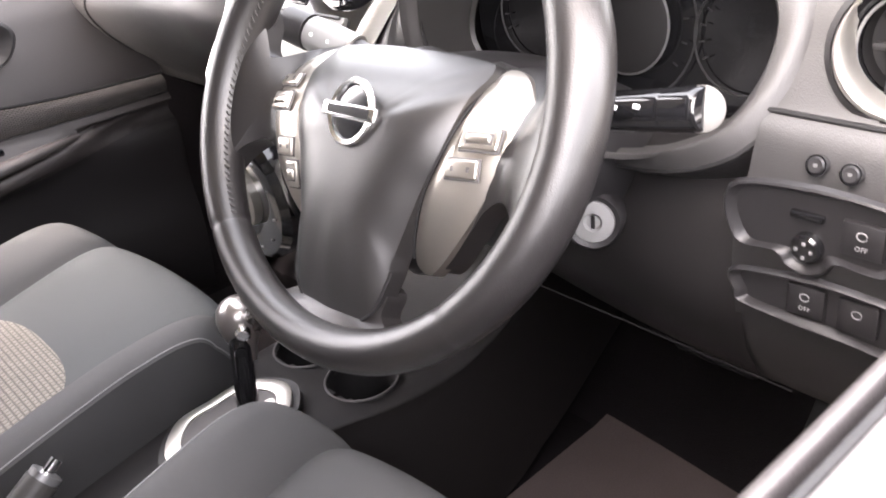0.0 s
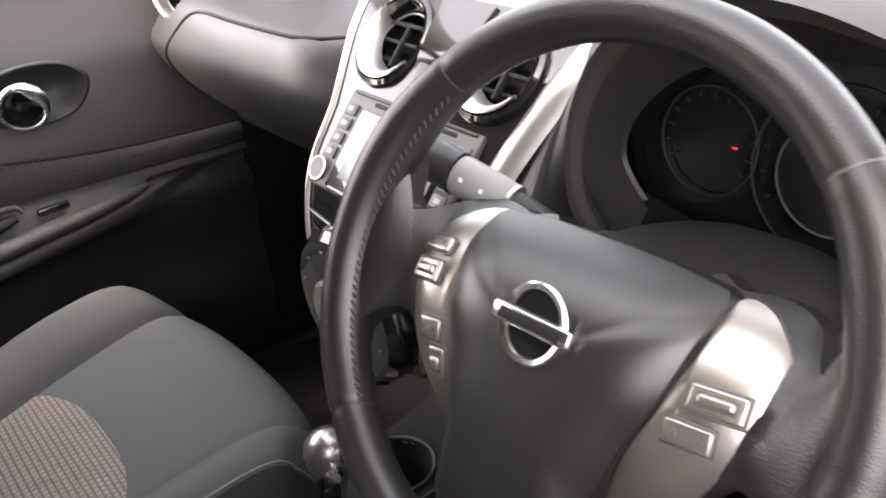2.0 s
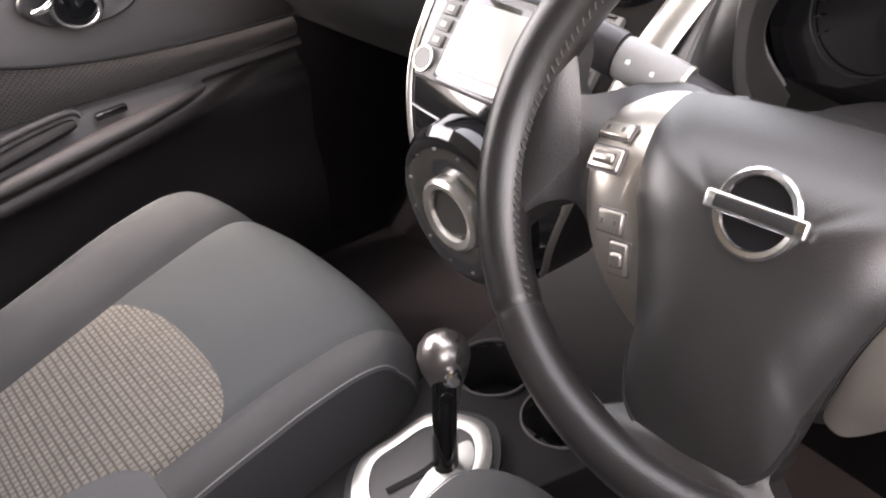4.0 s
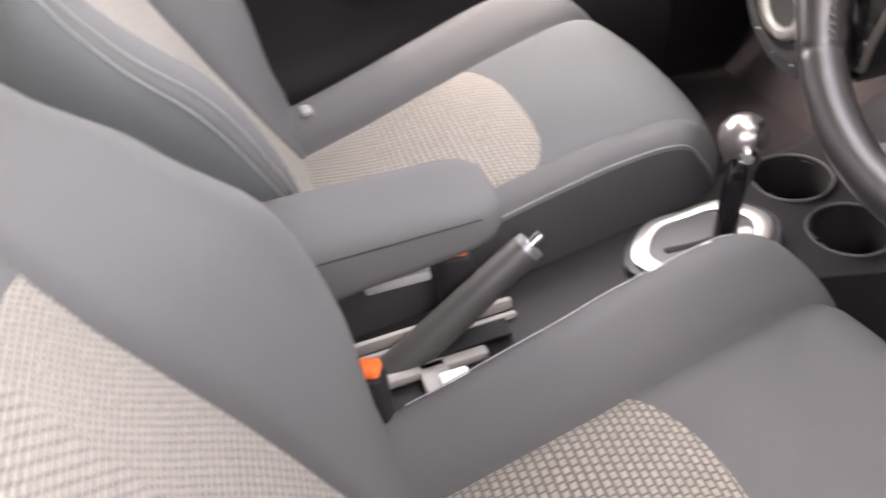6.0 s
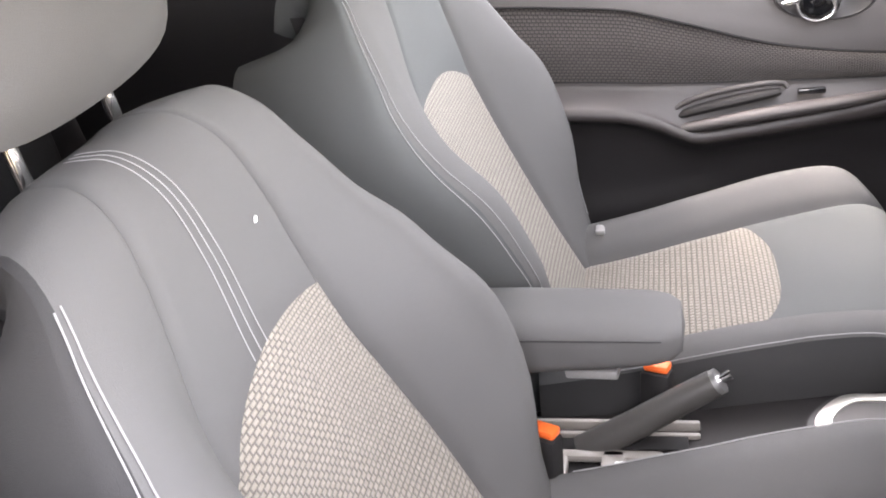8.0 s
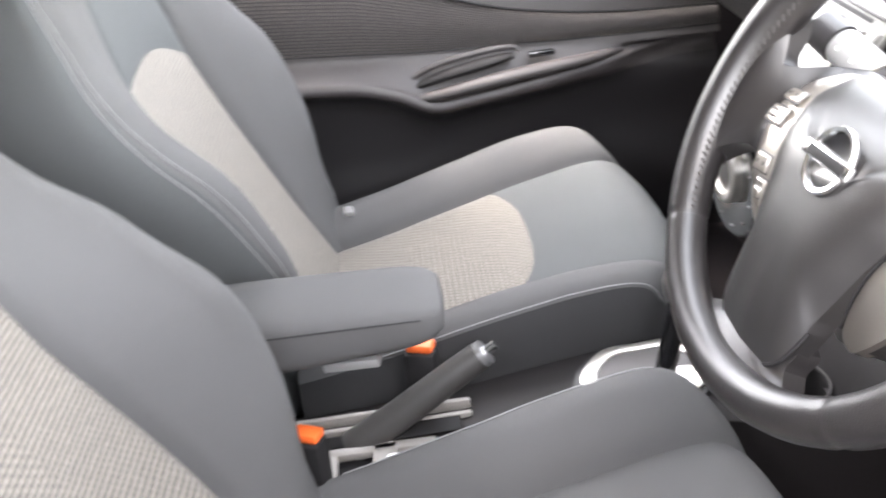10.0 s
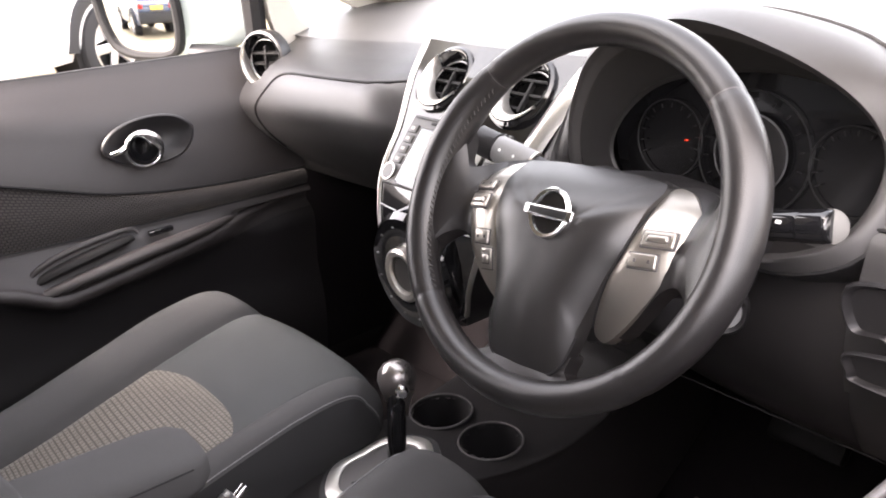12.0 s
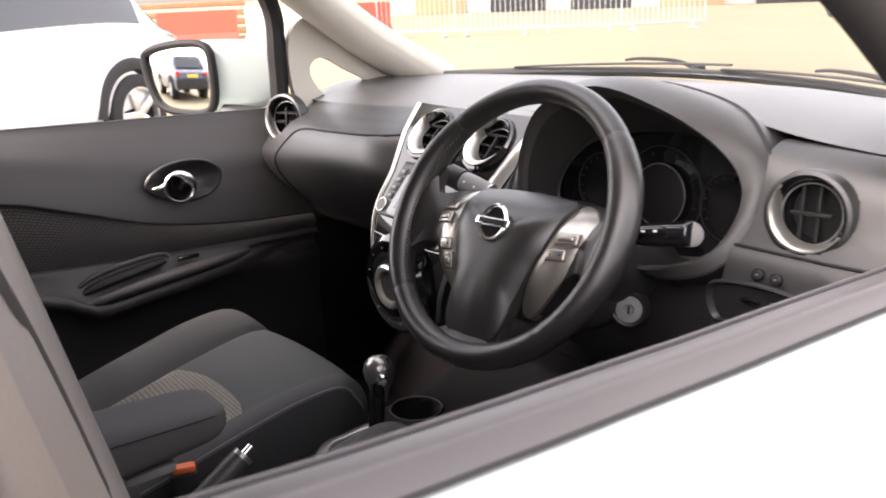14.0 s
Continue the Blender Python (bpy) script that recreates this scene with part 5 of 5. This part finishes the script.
    for sg in (-1, 1):
        part("backrest_bolster", surf(lambda u, v: back(sg * (1 + 0.58 * u), v), 20, 44), M_CLOTH2, ba, "grey cloth side bolster")
        part("backrest_side", surf(lambda u, v: back(sg * (1.58 + 0.42 * u), v), 10, 44), M_SIDE if outer_stitch else M_CLOTH, ba, "dark cloth backrest side")
        for off in () if outer_stitch and sg == inner else (1.545, 1.60):
            part("stitching", tube([back(sg * off, 0.06 + 0.60 * k / 40) + Vector((0, 0.0012, 0)) for k in range(41)], 0.0007, 5), M_STITCH, ba, "pale double stitching")
    for off in outer_stitch:
        run = keyed([(0.42, 0.27), (0.50, 0.28), (0.58, 0.31), (0.66, 0.36), (0.76, 0.42), (0.84, 0.46)])
        part("stitching", tube([back(run(q) + off, q) + Vector((0, 0.0008, 0)) for q in np.linspace(0.43, 0.84, 33)], 0.0005, 5), M_STITCH, ba, "pale decorative stitching")
    part("back_shell", surf(lambda u, v: Vector((cx + (2 * u - 1) * (0.215 - 0.07 * v ** 2), -0.565 - 0.16 * v, 0.46 + 0.62 * v)), 8, 10, thick=0.02), M_HARD, ba)
    # headrest
    hr = part("headrest", dome(rounded([(-0.125, -0.055), (-0.132, 0.03), (-0.095, 0.085), (0.0, 0.098), (0.095, 0.085), (0.132, 0.03), (0.125, -0.055), (0.0, -0.075)], 6), -0.055, 0.025, 0.055, rings=8, m=facing((cx, -0.692, 1.215), (0, 0.98, -0.12))), M_CLOTH2, t, "grey cloth headrest")
    hb_ = part("headrest_back", dome(rounded([(-0.125, -0.055), (-0.132, 0.03), (-0.095, 0.085), (0.0, 0.098), (0.095, 0.085), (0.132, 0.03), (0.125, -0.055), (0.0, -0.075)], 6), -0.0, 0.004, 0.03, rings=6, m=facing((cx, -0.747, 1.215), (0, -0.98, 0.12))), M_CLOTH, hr)
    for sg in (-1, 1):
        part("headrest_post", tube([(cx + sg * 0.06, -0.70, 1.08), (cx + sg * 0.06, -0.705, 1.20)], 0.006, 10), M_CHROME, hr, "chrome post")
    return t, back, cush


dseat, dback, dcush = seat("driver_seat", "dark and grey cloth driver seat with woven beige insert", 0.358, -1, -0.030, (-0.07, 0.02, 0.11), 0.128, 1.0, 0.12, 1.35, 0.0, 1.0, 0.022, 0.62, 0.012, 0.425,
                            ([(0.0, 1.0), (0.2, 0.98), (0.3, 0.78), (0.4, 0.72), (0.5, 0.59), (0.6, 0.53), (0.7, 0.56), (0.8, 0.70), (1.0, 0.9)], [(0.0, 1.0), (1.0, 1.0)]), 1.0)
pseat, pback, pcush = seat("passenger_seat", "dark and grey cloth passenger seat with woven beige insert", -0.272, 1, 0.010, (), 0.126, 1.0, 0.46, 1.22, -0.018, 1.06, 0.0, 0.92, 0.012, 0.392,
                            ([(0.0, 1.0), (0.12, 1.0), (0.28, 1.25), (0.45, 1.32), (0.7, 1.30), (1.0, 1.2)], [(0.0, 1.0), (0.15, 1.10), (0.3, 1.12), (1.0, 1.0)]), 1.65)
part("seat_tag", box(0.0035, 0.002, 0.0055, 0.0006, m=Matrix.Translation(dback(-0.45, 0.54) + Vector((0, 0.003, 0))) @ pose(0, 0, 0, -12, 0, 0)), M_WHITE, dseat, "small white cloth tag")

# ---- armrest on the driver seat ----
arm = thing("armrest", "grey cloth folding armrest beside the driver seat", "armrest")


def armf(u, v):
    a = 2 * math.pi * u
    y = -0.268 - 0.30 * v
    k = min(1, v / 0.16)
    r = math.sqrt(max(0.0, 1 - (1 - k) ** 2)) * 0.32 + 0.68
    w, h = 0.052 * r, (0.028 + 0.012 * min(1, v / 0.6)) * r
    ca, sa = math.cos(a), math.sin(a)
    x = math.copysign(abs(ca) ** 0.55, ca) * w
    z = math.copysign(abs(sa) ** 0.55, sa) * h * (0.74 if sa > 0 else 1.0)
    return Vector((0.050 + x, y, 0.727 + z + 0.004 * v - (0.010 * v if sa < 0 else 0)))


part("pad", surf(armf, 36, 24, loop=True), M_CLOTH2, arm)
bm = surf(lambda u, v: armf(u, 0) * v + Vector((0.050, -0.264, 0.727)) * (1 - v), 36, 5, loop=True)
part("front_end", bm, M_CLOTH2, arm)
part("seam", tube([Vector((0.1035, y, 0.740 - 0.02 * (y + 0.27))) for y in np.linspace(-0.29, -0.53, 14)], 0.0010, 6), M_SIDE, arm)
part("bracket", box(0.03, 0.10, 0.06, 0.012, (0.10, -0.56, 0.70)), M_HARD, arm)
part("underside_plate", box(0.016, 0.062, 0.012, 0.003, m=pose(0.072, -0.370, 0.677, 4, 0, -8)), M_LOCK, arm, "pale plastic plate under the pad")

# ---- centre console between the seats ----
con = thing("floor_console", "dark plastic floor console with cup holders and pale tray", "floor console")


def contop(u, v):
    y = -0.58 + 1.05 * v
    zc = keyed([(-0.6, 0.500), (-0.42, 0.515), (-0.25, 0.535), (-0.12, 0.560), (-0.02, 0.574), (0.05, 0.571), (0.10, 0.566), (0.20, 0.572), (0.30, 0.62), (0.47, 0.73)])(y)
    w = keyed([(-0.6, 0.085), (-0.2, 0.085), (0.0, 0.095), (0.12, 0.120), (0.24, 0.135), (0.47, 0.14)])(y)
    x, d = spl([(-1.0, -0.24), (-0.99, -0.10), (-0.96, -0.02), (-0.85, 0.0), (0, 0.0), (0.85, 0.0), (0.96, -0.02), (0.99, -0.10), (1.0, -0.24)])(u)
    return Vector((0.035 + x * w, y, zc + d))


bm = surf(contop, 120, 180)
for cx_, cy_, r_ in ((-0.020, 0.102, 0.041), (0.084, 0.104, 0.040)):
    kill = [f for f in bm.faces if (f.calc_center_median().xy - Vector((cx_, cy_))).length < r_ * 0.99 and f.calc_center_median().z > 0.51]
    bmesh.ops.delete(bm, geom=kill, context="FACES")
part("body", bm, M_CONSOLE, con)
for cx_, cy_, r_ in ((-0.020, 0.102, 0.041), (0.084, 0.104, 0.040)):
    cpart = part("cup_holder", lathe([(r_ * 1.14, 0.0005), (r_ * 1.08, 0.0040), (r_ * 1.02, 0.003), (r_, 0.000), (r_ * 0.95, -0.06), (0, -0.062)], 36), M_DARK, con, "deep round cup holder", m=pose(cx_, cy_, 0.567))
    # thin paler ring: the highlight on the holder's edge put into colour
    part("holder_rim_glint", tube([(r_ * 1.08 * math.cos(a), r_ * 1.08 * math.sin(a), 0.004) for a in np.linspace(0, 2 * math.pi, 37)], 0.0014, 6, closed=True), M_SILL, cpart)

gear = thing("gear_selector", "automatic gear lever with satin silver knob in silver surround", "gear lever")
gm = pose(0.045, -0.046, 0.579, 5, 0, -4) @ Matrix.Diagonal((1, 0.82, 1, 1))
oval = rounded([(-0.050, 0.0), (-0.046, 0.055), (0.0, 0.092), (0.046, 0.055), (0.050, 0.0), (0.046, -0.055), (0.0, -0.092), (-0.046, -0.055)], 6)
part("surround", dome([1.12 * np.array(p) for p in oval], -0.02, 0.001, 0.002, m=gm), M_HARD, gear, "black oval surround")
def oval_ring(a, b, h):
    bm = bmesh.new()
    rows = [[bm.verts.new((f * p[0], f * p[1], z)) for p in oval] for f, z in ((a, 0.0), (a, h * 0.8), (0.5 * (a + b), h), (b, h * 0.8), (b, 0.0))]
    n = len(oval)
    for A, B in zip(rows, rows[1:]):
        for k in range(n):
            bm.faces.new((A[k], A[(k + 1) % n], B[(k + 1) % n], B[k]))
    return bm


part("plate", oval_ring(1.0, 0.76, 0.007), M_SILVER, gear, "satin silver ring round the gate", m=gm)
part("gate", dome([0.80 * np.array(p) for p in oval], -0.005, 0.003, 0.004, m=gm), M_SILL, gear, "dark grey selector gate")
part("position_plate", dome(rounded([(0.006, 0.062), (0.032, 0.045), (0.036, 0.0), (0.028, -0.045), (0.016, -0.02), (0.004, 0.02)], 5), 0.0, 0.0055, 0.006, m=gm), M_SILVER, gear, "silver position plate")
part("gate_slot", tube([(0.0, -0.05, 0.0045), (0.006, 0.0, 0.0048), (0.0, 0.045, 0.0045)], 0.004, 8, smooth=10, flat=0.3), M_DARK, gear, m=gm)
part("lever", tube([(0.060, -0.030, 0.580), (0.055, -0.022, 0.625), (0.047, -0.010, 0.680)], lambda s: 0.0125 - 0.001 * s, 12, smooth=8), M_GLOSS, gear, "black lever stem")
km2 = pose(0.040, -0.003, 0.681, -10, -14, 0) @ Matrix.Scale(0.93, 4)
part("knob", lathe([(0.0, -0.040), (0.0115, -0.039), (0.0135, -0.027), (0.015, -0.022), (0.0185, -0.013), (0.0235, -0.002), (0.0268, 0.012), (0.0245, 0.024), (0.0175, 0.033), (0.009, 0.0375), (0, 0.0388)], 32), M_KNOB, gear, "satin metallic knob", m=km2)
part("knob_button", lathe([(0.0085, -0.004), (0.0085, 0.006), (0.006, 0.009), (0, 0.0095)], 20), M_CHROME, gear, "chrome release button", m=facing((0.0600, -0.011, 0.688), (0.85, -0.5, 0.1)))
part("knob_button", lathe([(0.006, -0.004), (0.006, 0.003), (0, 0.004)], 16), M_GLOSS, gear, m=facing((0.0580, -0.018, 0.666), (0.85, -0.5, 0.0)))

brake = thing("handbrake", "dark grey handbrake lever with silver button", "handbrake")
part("lever", tube([(0.040, -0.395, 0.525), (0.034, -0.335, 0.560), (0.029, -0.275, 0.598), (0.0255, -0.232, 0.624)], lambda s: 0.0215 - 0.0045 * s ** 0.7, 16, smooth=16), M_STALK, brake, "dark grey grip")
part("collar", tube([(0.0255, -0.232, 0.624), (0.0250, -0.226, 0.628)], 0.0160, 16), M_GREY, brake)
part("button", tube([(0.0250, -0.226, 0.628), (0.0240, -0.216, 0.634), (0.0238, -0.213, 0.636)], 0.0065, 12), M_CHROME, brake, "silver release button")
tray = thing("console_tray", "pale grey plastic tray beside the handbrake", "tray")
part("tray", merge(box(0.014, 0.20, 0.012, 0.004, (0.060, -0.395, 0.535)), box(0.014, 0.20, 0.012, 0.004, (0.112, -0.395, 0.533)), box(0.066, 0.030, 0.012, 0.003, (0.086, -0.355, 0.535)), box(0.066, 0.014, 0.012, 0.003, (0.086, -0.418, 0.534)), box(0.066, 0.040, 0.010, 0.003, (0.086, -0.470, 0.531))), M_TRAY, tray)
part("well", box(0.040, 0.050, 0.004, 0.001, (0.086, -0.390, 0.5265)), M_DARK, tray, "dark square well")
part("rail", box(0.007, 0.26, 0.016, 0.003, (0.008, -0.38, 0.541)), M_TRAY, tray, "pale side rail")
part("rail", box(0.007, 0.24, 0.010, 0.003, (0.022, -0.37, 0.536)), M_TRAY, tray, "pale inner rail")
part("switch", box(0.018, 0.030, 0.010, 0.003, (0.088, -0.338, 0.542)), M_WHITE, tray, "pale rocker switch")
part("slot", box(0.024, 0.13, 0.004, 0.001, (0.040, -0.33, 0.540)), M_DARK, tray, "dark handbrake slot")
for bx, by, bz, rz in ((0.133, -0.424, 0.636, 68), (-0.016, -0.300, 0.613, 72)):
    t = thing("seat_belt_buckle", "black seat belt buckle with orange release button", "seat belt buckle", group="seat belt buckles", m=pose(bx, by, bz, -8, 0, rz))
    part("body", box(0.038, 0.028, 0.080, 0.006, (0, 0, -0.041)), M_DARK, t)
    part("release", box(0.032, 0.021, 0.011, 0.004, (0, 0.002, 0.003)), M_ORANGE, t, "orange release button")
    part("strap", box(0.03, 0.006, 0.09, 0.002, (0, 0, -0.12)), M_HARD, t)

# floor mats and pedals
fm = thing("floor_mat", "brown-grey carpet floor mat in the driver footwell", "floor mat")
part("mat", surf(lambda u, v: Vector((0.165 + 0.43 * u, -0.08 + 0.66 * v, 0.334 + 0.16 * max(0, v - 0.75) ** 1.2)), 18, 24, thick=0.012), M_MAT, fm)
ped = thing("brake_pedal", "black rubber brake pedal", "pedal")
part("pad", box(0.11, 0.025, 0.06, 0.008, m=pose(0.34, 0.45, 0.54, -35, 0, 0)), M_DARK, ped)
part("arm", tube([(0.34, 0.46, 0.55), (0.34, 0.52, 0.66), (0.34, 0.50, 0.76)], 0.008, 8, smooth=8), M_DARK, ped)
ac = thing("accelerator_pedal", "black plastic accelerator pedal", "pedal")
part("pad", box(0.055, 0.02, 0.15, 0.006, m=pose(0.47, 0.49, 0.48, -40, 0, 0)), M_RUBBER, ac)

part("recliner_cap", box(0.024, 0.016, 0.010, 0.003, (-0.452, -0.397, 0.577)), M_LOCK, pseat, "pale plastic recliner cap")

# ---- outside: parked cars, barriers, far edge of the yard ----
M_WPAINT = mat("white_car_paint", (0.80, 0.80, 0.80), 0.25, coat=1.0, vary=0.02)
M_BLUE = mat("dark_blue_car_paint", (0.025, 0.045, 0.10), 0.25, coat=1.0, vary=0.05)
M_BLUE2 = mat("bright_blue_car_paint", (0.02, 0.12, 0.42), 0.25, coat=1.0, vary=0.05)
M_CGLASS = mat("dark_car_glass", (0.02, 0.024, 0.026), 0.05, coat=0.4, vary=0.02)
M_LAMP = mat("red_lamp_lens", (0.45, 0.02, 0.02), 0.15)
M_TYRE = mat("tyre_rubber", (0.02, 0.02, 0.021), 0.85, bump=0.5, scale=90)
M_ALLOY = mat("alloy_wheel", (0.66, 0.66, 0.67), 0.3, metal=0.8)
M_REDP = mat("red_barrier_plastic", (0.72, 0.10, 0.06), 0.5)
M_WHITEP = mat("white_barrier_plastic", (0.8, 0.8, 0.78), 0.5)
M_STEEL = mat("galvanised_steel", (0.55, 0.56, 0.57), 0.4, metal=0.7)
M_SHED = mat("grey_cladding", (0.30, 0.29, 0.28), 0.7, big=0.4, vary=0.2)
M_BROWN = mat("stacked_timber", (0.34, 0.19, 0.10), 0.8, vary=0.4, scale=9)


def parked_car(m, paint, label, group="parked cars"):
    """A small SUV, 4.2 m long along its own y, nose at +y."""
    t = thing("parked_car", label, "car", m=m, group=group)
    L, W = 2.1, 0.86
    hull = keyed([(-2.1, 0.86), (-1.95, 0.99), (-1.2, 1.02), (0.6, 0.99), (1.2, 0.96), (1.9, 0.80), (2.1, 0.66)])
    roofz = keyed([(-2.1, 0.90), (-1.9, 1.05), (-1.5, 1.46), (-0.9, 1.57), (0.1, 1.54), (0.5, 1.38), (1.05, 0.99), (1.5, 0.92), (2.1, 0.66)])

    def low_body(u, v):
        y = -L + 2 * L * v
        w = W * (1 - 0.10 * abs(y / L) ** 4)
        a, b = spl([(-0.93, 0.30), (-1.0, 0.42), (-1.0, 0.68), (-0.965, 1.0), (-0.90, 1.02), (0, 1.04), (0.90, 1.02), (0.965, 1.0), (1.0, 0.68), (1.0, 0.42), (0.93, 0.30)])(u)
        z = b if b < 0.5 else 0.42 + (b - 0.42) * (hull(y) - 0.42) / 0.60
        return Vector((a * w, y, z))

    def cabin(u, v):
        y = -2.0 + 3.0 * v
        top = max(roofz(y), hull(y) + 0.005)
        lo = hull(y) - 0.02
        a, b = spl([(-0.95, 0.0), (-0.90, 0.35), (-0.80, 0.85), (-0.60, 1.0), (0, 1.02), (0.60, 1.0), (0.80, 0.85), (0.90, 0.35), (0.95, 0.0)])(u)
        return Vector((a * W * 0.98, y, lo + (top - lo) * b))

    body = part("body", surf(low_body, 40, 40), paint, t)
    for s, nm in ((-1, "bumper"), (1, "bumper")):
        part(nm, box(1.55, 0.16, 0.34, 0.07, (0, s * (L - 0.06), 0.52), seg=3), M_RUBBER if s < 0 else paint, t)
        part("end_panel", box(1.5, 0.10, 0.32, 0.05, (0, s * (L - 0.10), 0.72), seg=3), paint, t)
    part("cabin", surf(cabin, 36, 40), paint, t)
    # windows stand a little proud of the cabin
    for s in (-1, 1):
        def sidew(u, v):
            y = -1.55 + 2.15 * u
            p = cabin(0.5 + s * 0.42, (y + 2.0) / 3.0)
            q = cabin(0.5 + s * 0.30, (y + 2.0) / 3.0)
            return p + (q - p) * v + Vector((s * 0.012, 0, 0))
        part("side_window", surf(sidew, 20, 6), M_CGLASS, t, "dark side glass")
    part("rear_window", surf(lambda u, v: Vector(((2 * u - 1) * (0.66 - 0.10 * v), -1.93 + 0.36 * v, 1.07 + 0.36 * v)), 8, 6, thick=0.01), M_CGLASS, t, "dark rear glass")
    part("windscreen", surf(lambda u, v: Vector(((2 * u - 1) * (0.72 - 0.12 * v), 1.02 - 0.55 * v, 1.02 + 0.40 * v)), 8, 6, thick=0.01), M_CGLASS, t, "dark windscreen")
    for s in (-1, 1):
        part("tail_lamp", box(0.22, 0.10, 0.16, 0.03, (s * 0.66, -L + 0.03, 0.86)), M_LAMP, t, "red tail lamp")
        part("headlamp", box(0.30, 0.12, 0.12, 0.04, (s * 0.60, L - 0.10, 0.74)), M_SCREEN, t, "clear headlamp")
    part("number_plate", box(0.52, 0.02, 0.11, 0.004, (0, -L - 0.02, 0.80)), mat("yellow_plate", (0.75, 0.55, 0.10), 0.5), t, "plain yellow plate")
    for sx in (-1, 1):
        for sy in (-1.28, 1.30):
            wm = Matrix.Translation((sx * 0.80, sy, 0.345)) @ pose(0, 0, 0, 0, 90 * sx, 0)
            part("arch", tube([(0.42 * math.sin(a) * -sx, 0.42 * math.cos(a), 0.055) for a in np.linspace(0.05, math.pi - 0.05, 22)], 0.055, 8, flat=0.6), M_RUBBER, t, "black wheel arch cladding", m=wm)
            part("arch_lining", lathe([(0.40, -0.2), (0.40, 0.045), (0, 0.045)], 28), M_DARK, t, m=wm)
            wh = part("wheel", lathe([(0.225, -0.10), (0.30, -0.10), (0.335, -0.08), (0.345, 0.0), (0.335, 0.09), (0.30, 0.105), (0.225, 0.095)], 36), M_TYRE, t, "black tyre", m=wm)
            sp = [lathe([(0.235, 0.05), (0.235, 0.10), (0.222, 0.10), (0.215, 0.05)], 32), lathe([(0.05, 0.06), (0.045, 0.095), (0, 0.098)], 16)]
            for k in range(5):
                sp.append(box(0.075, 0.19, 0.03, 0.012, (0, 0.125, 0.080), m=pose(0, 0, 0, 0, 0, 72 * k)))
            part("rim", merge(*sp), M_ALLOY, wh, "five-spoke alloy rim")
            part("rim_back", lathe([(0.22, 0.045), (0, 0.045)], 24), M_DARK, wh)
    return t


parked_car(pose(-6.38, 0.20, 0.0, 0, 0, 213), M_WPAINT, "white sport utility car parked across the yard")
parked_car(pose(-3.6, -10.9, 0.0, 0, 0, 150), M_BLUE, "dark blue hatchback parked behind")
parked_car(pose(-0.8, -13.6, 0.0, 0, 0, 152), M_BLUE2, "bright blue car parked behind")


def water_barrier(m, material, label):
    t = thing("road_barrier", label, "road barrier", m=m, group="plastic road barriers")
    o = [(-1.0, 0.0), (1.0, 0.0), (1.0, 0.22), (0.96, 0.45), (0.98, 0.95), (0.92, 1.0), (-0.92, 1.0), (-0.98, 0.95), (-0.96, 0.45), (-1.0, 0.22)]
    bm = bmesh.new()
    rows = [[bm.verts.new((x, s * (0.22 if z < 0.3 else 0.10), z)) for x, z in o] for s in (-1, 1)]
    n = len(o)
    for k in range(n):
        bm.faces.new((rows[0][k], rows[0][(k + 1) % n], rows[1][(k + 1) % n], rows[1][k]))
    bm.faces.new(rows[0])
    bm.faces.new(rows[1][::-1])
    part("shell", bm, material, t, smooth=False)
    for x in (-0.5, 0.5):
        part("fork_slot", box(0.28, 0.46, 0.07, 0.01, (x, 0, 0.035)), M_DARK, t)
    return t


water_barrier(pose(-20.6, 8.1, 0, 0, 0, 70), M_REDP, "red plastic water-filled road barrier")
water_barrier(pose(-20.2, 10.3, 0, 0, 0, 75), M_WHITEP, "white plastic water-filled road barrier")
water_barrier(pose(-20.0, 12.4, 0, 0, 0, 80), M_REDP, "red plastic water-filled road barrier")


def crowd_barrier(m):
    t = thing("crowd_barrier", "galvanised steel crowd-control barrier", "barrier", m=m, group="steel barriers")
    part("frame", tube([(-1.1, 0, 0.18), (-1.1, 0, 1.05), (-1.0, 0, 1.1), (1.0, 0, 1.1), (1.1, 0, 1.05), (1.1, 0, 0.18), (-1.1, 0, 0.18)], 0.022, 8), M_STEEL, t)
    for k in range(15):
        part("bar", tube([(-0.96 + 0.137 * k, 0, 0.18), (-0.96 + 0.137 * k, 0, 1.1)], 0.009, 6), M_STEEL, t)
    for s in (-1, 1):
        part("foot", box(0.05, 0.6, 0.03, 0.01, (0.8 * s, 0, 0.02)), M_STEEL, t)
        part("leg", tube([(0.8 * s, 0, 0.02), (0.8 * s, 0, 0.2)], 0.02, 8), M_STEEL, t)
    return t


for x, y, a in ((-18.9, 13.6, 38), (-17.2, 15.0, 38), (-15.6, 16.5, 42), (-14.2, 18.2, 55)):
    crowd_barrier(pose(x, y, 0, 0, 0, a))

st = thing("timber_stack", "stack of brown boards behind the barriers", "timber stack", m=pose(-24.5, 8.2, 0, 0, 0, 70))
for k in range(5):
    part("board", box(5.5, 0.9, 0.16, 0.02, (0.15 * (k % 2), 0, 0.10 + 0.26 * k)), M_BROWN, st)
sh = thing("shed", "long low grey clad building at the yard's edge", "building", m=pose(-20.0, 38.0, 0, 0, 0, 28))
part("wall", box(46, 8, 4.6, 0.05, (0, 4, 2.3)), M_SHED, sh)
for k in range(10):
    part("door", box(3.0, 0.15, 3.2, 0.03, (-20 + 4.4 * k, -0.05, 1.6)), M_BROWN if k % 3 == 0 else M_DARK, sh)
part("roof", box(47, 9, 0.3, 0.05, (0, 4, 4.75)), M_STEEL, sh)
parked_car(pose(-11.2, 24.0, 0, 0, 0, 60), M_GREY, "small grey car far off in the yard")
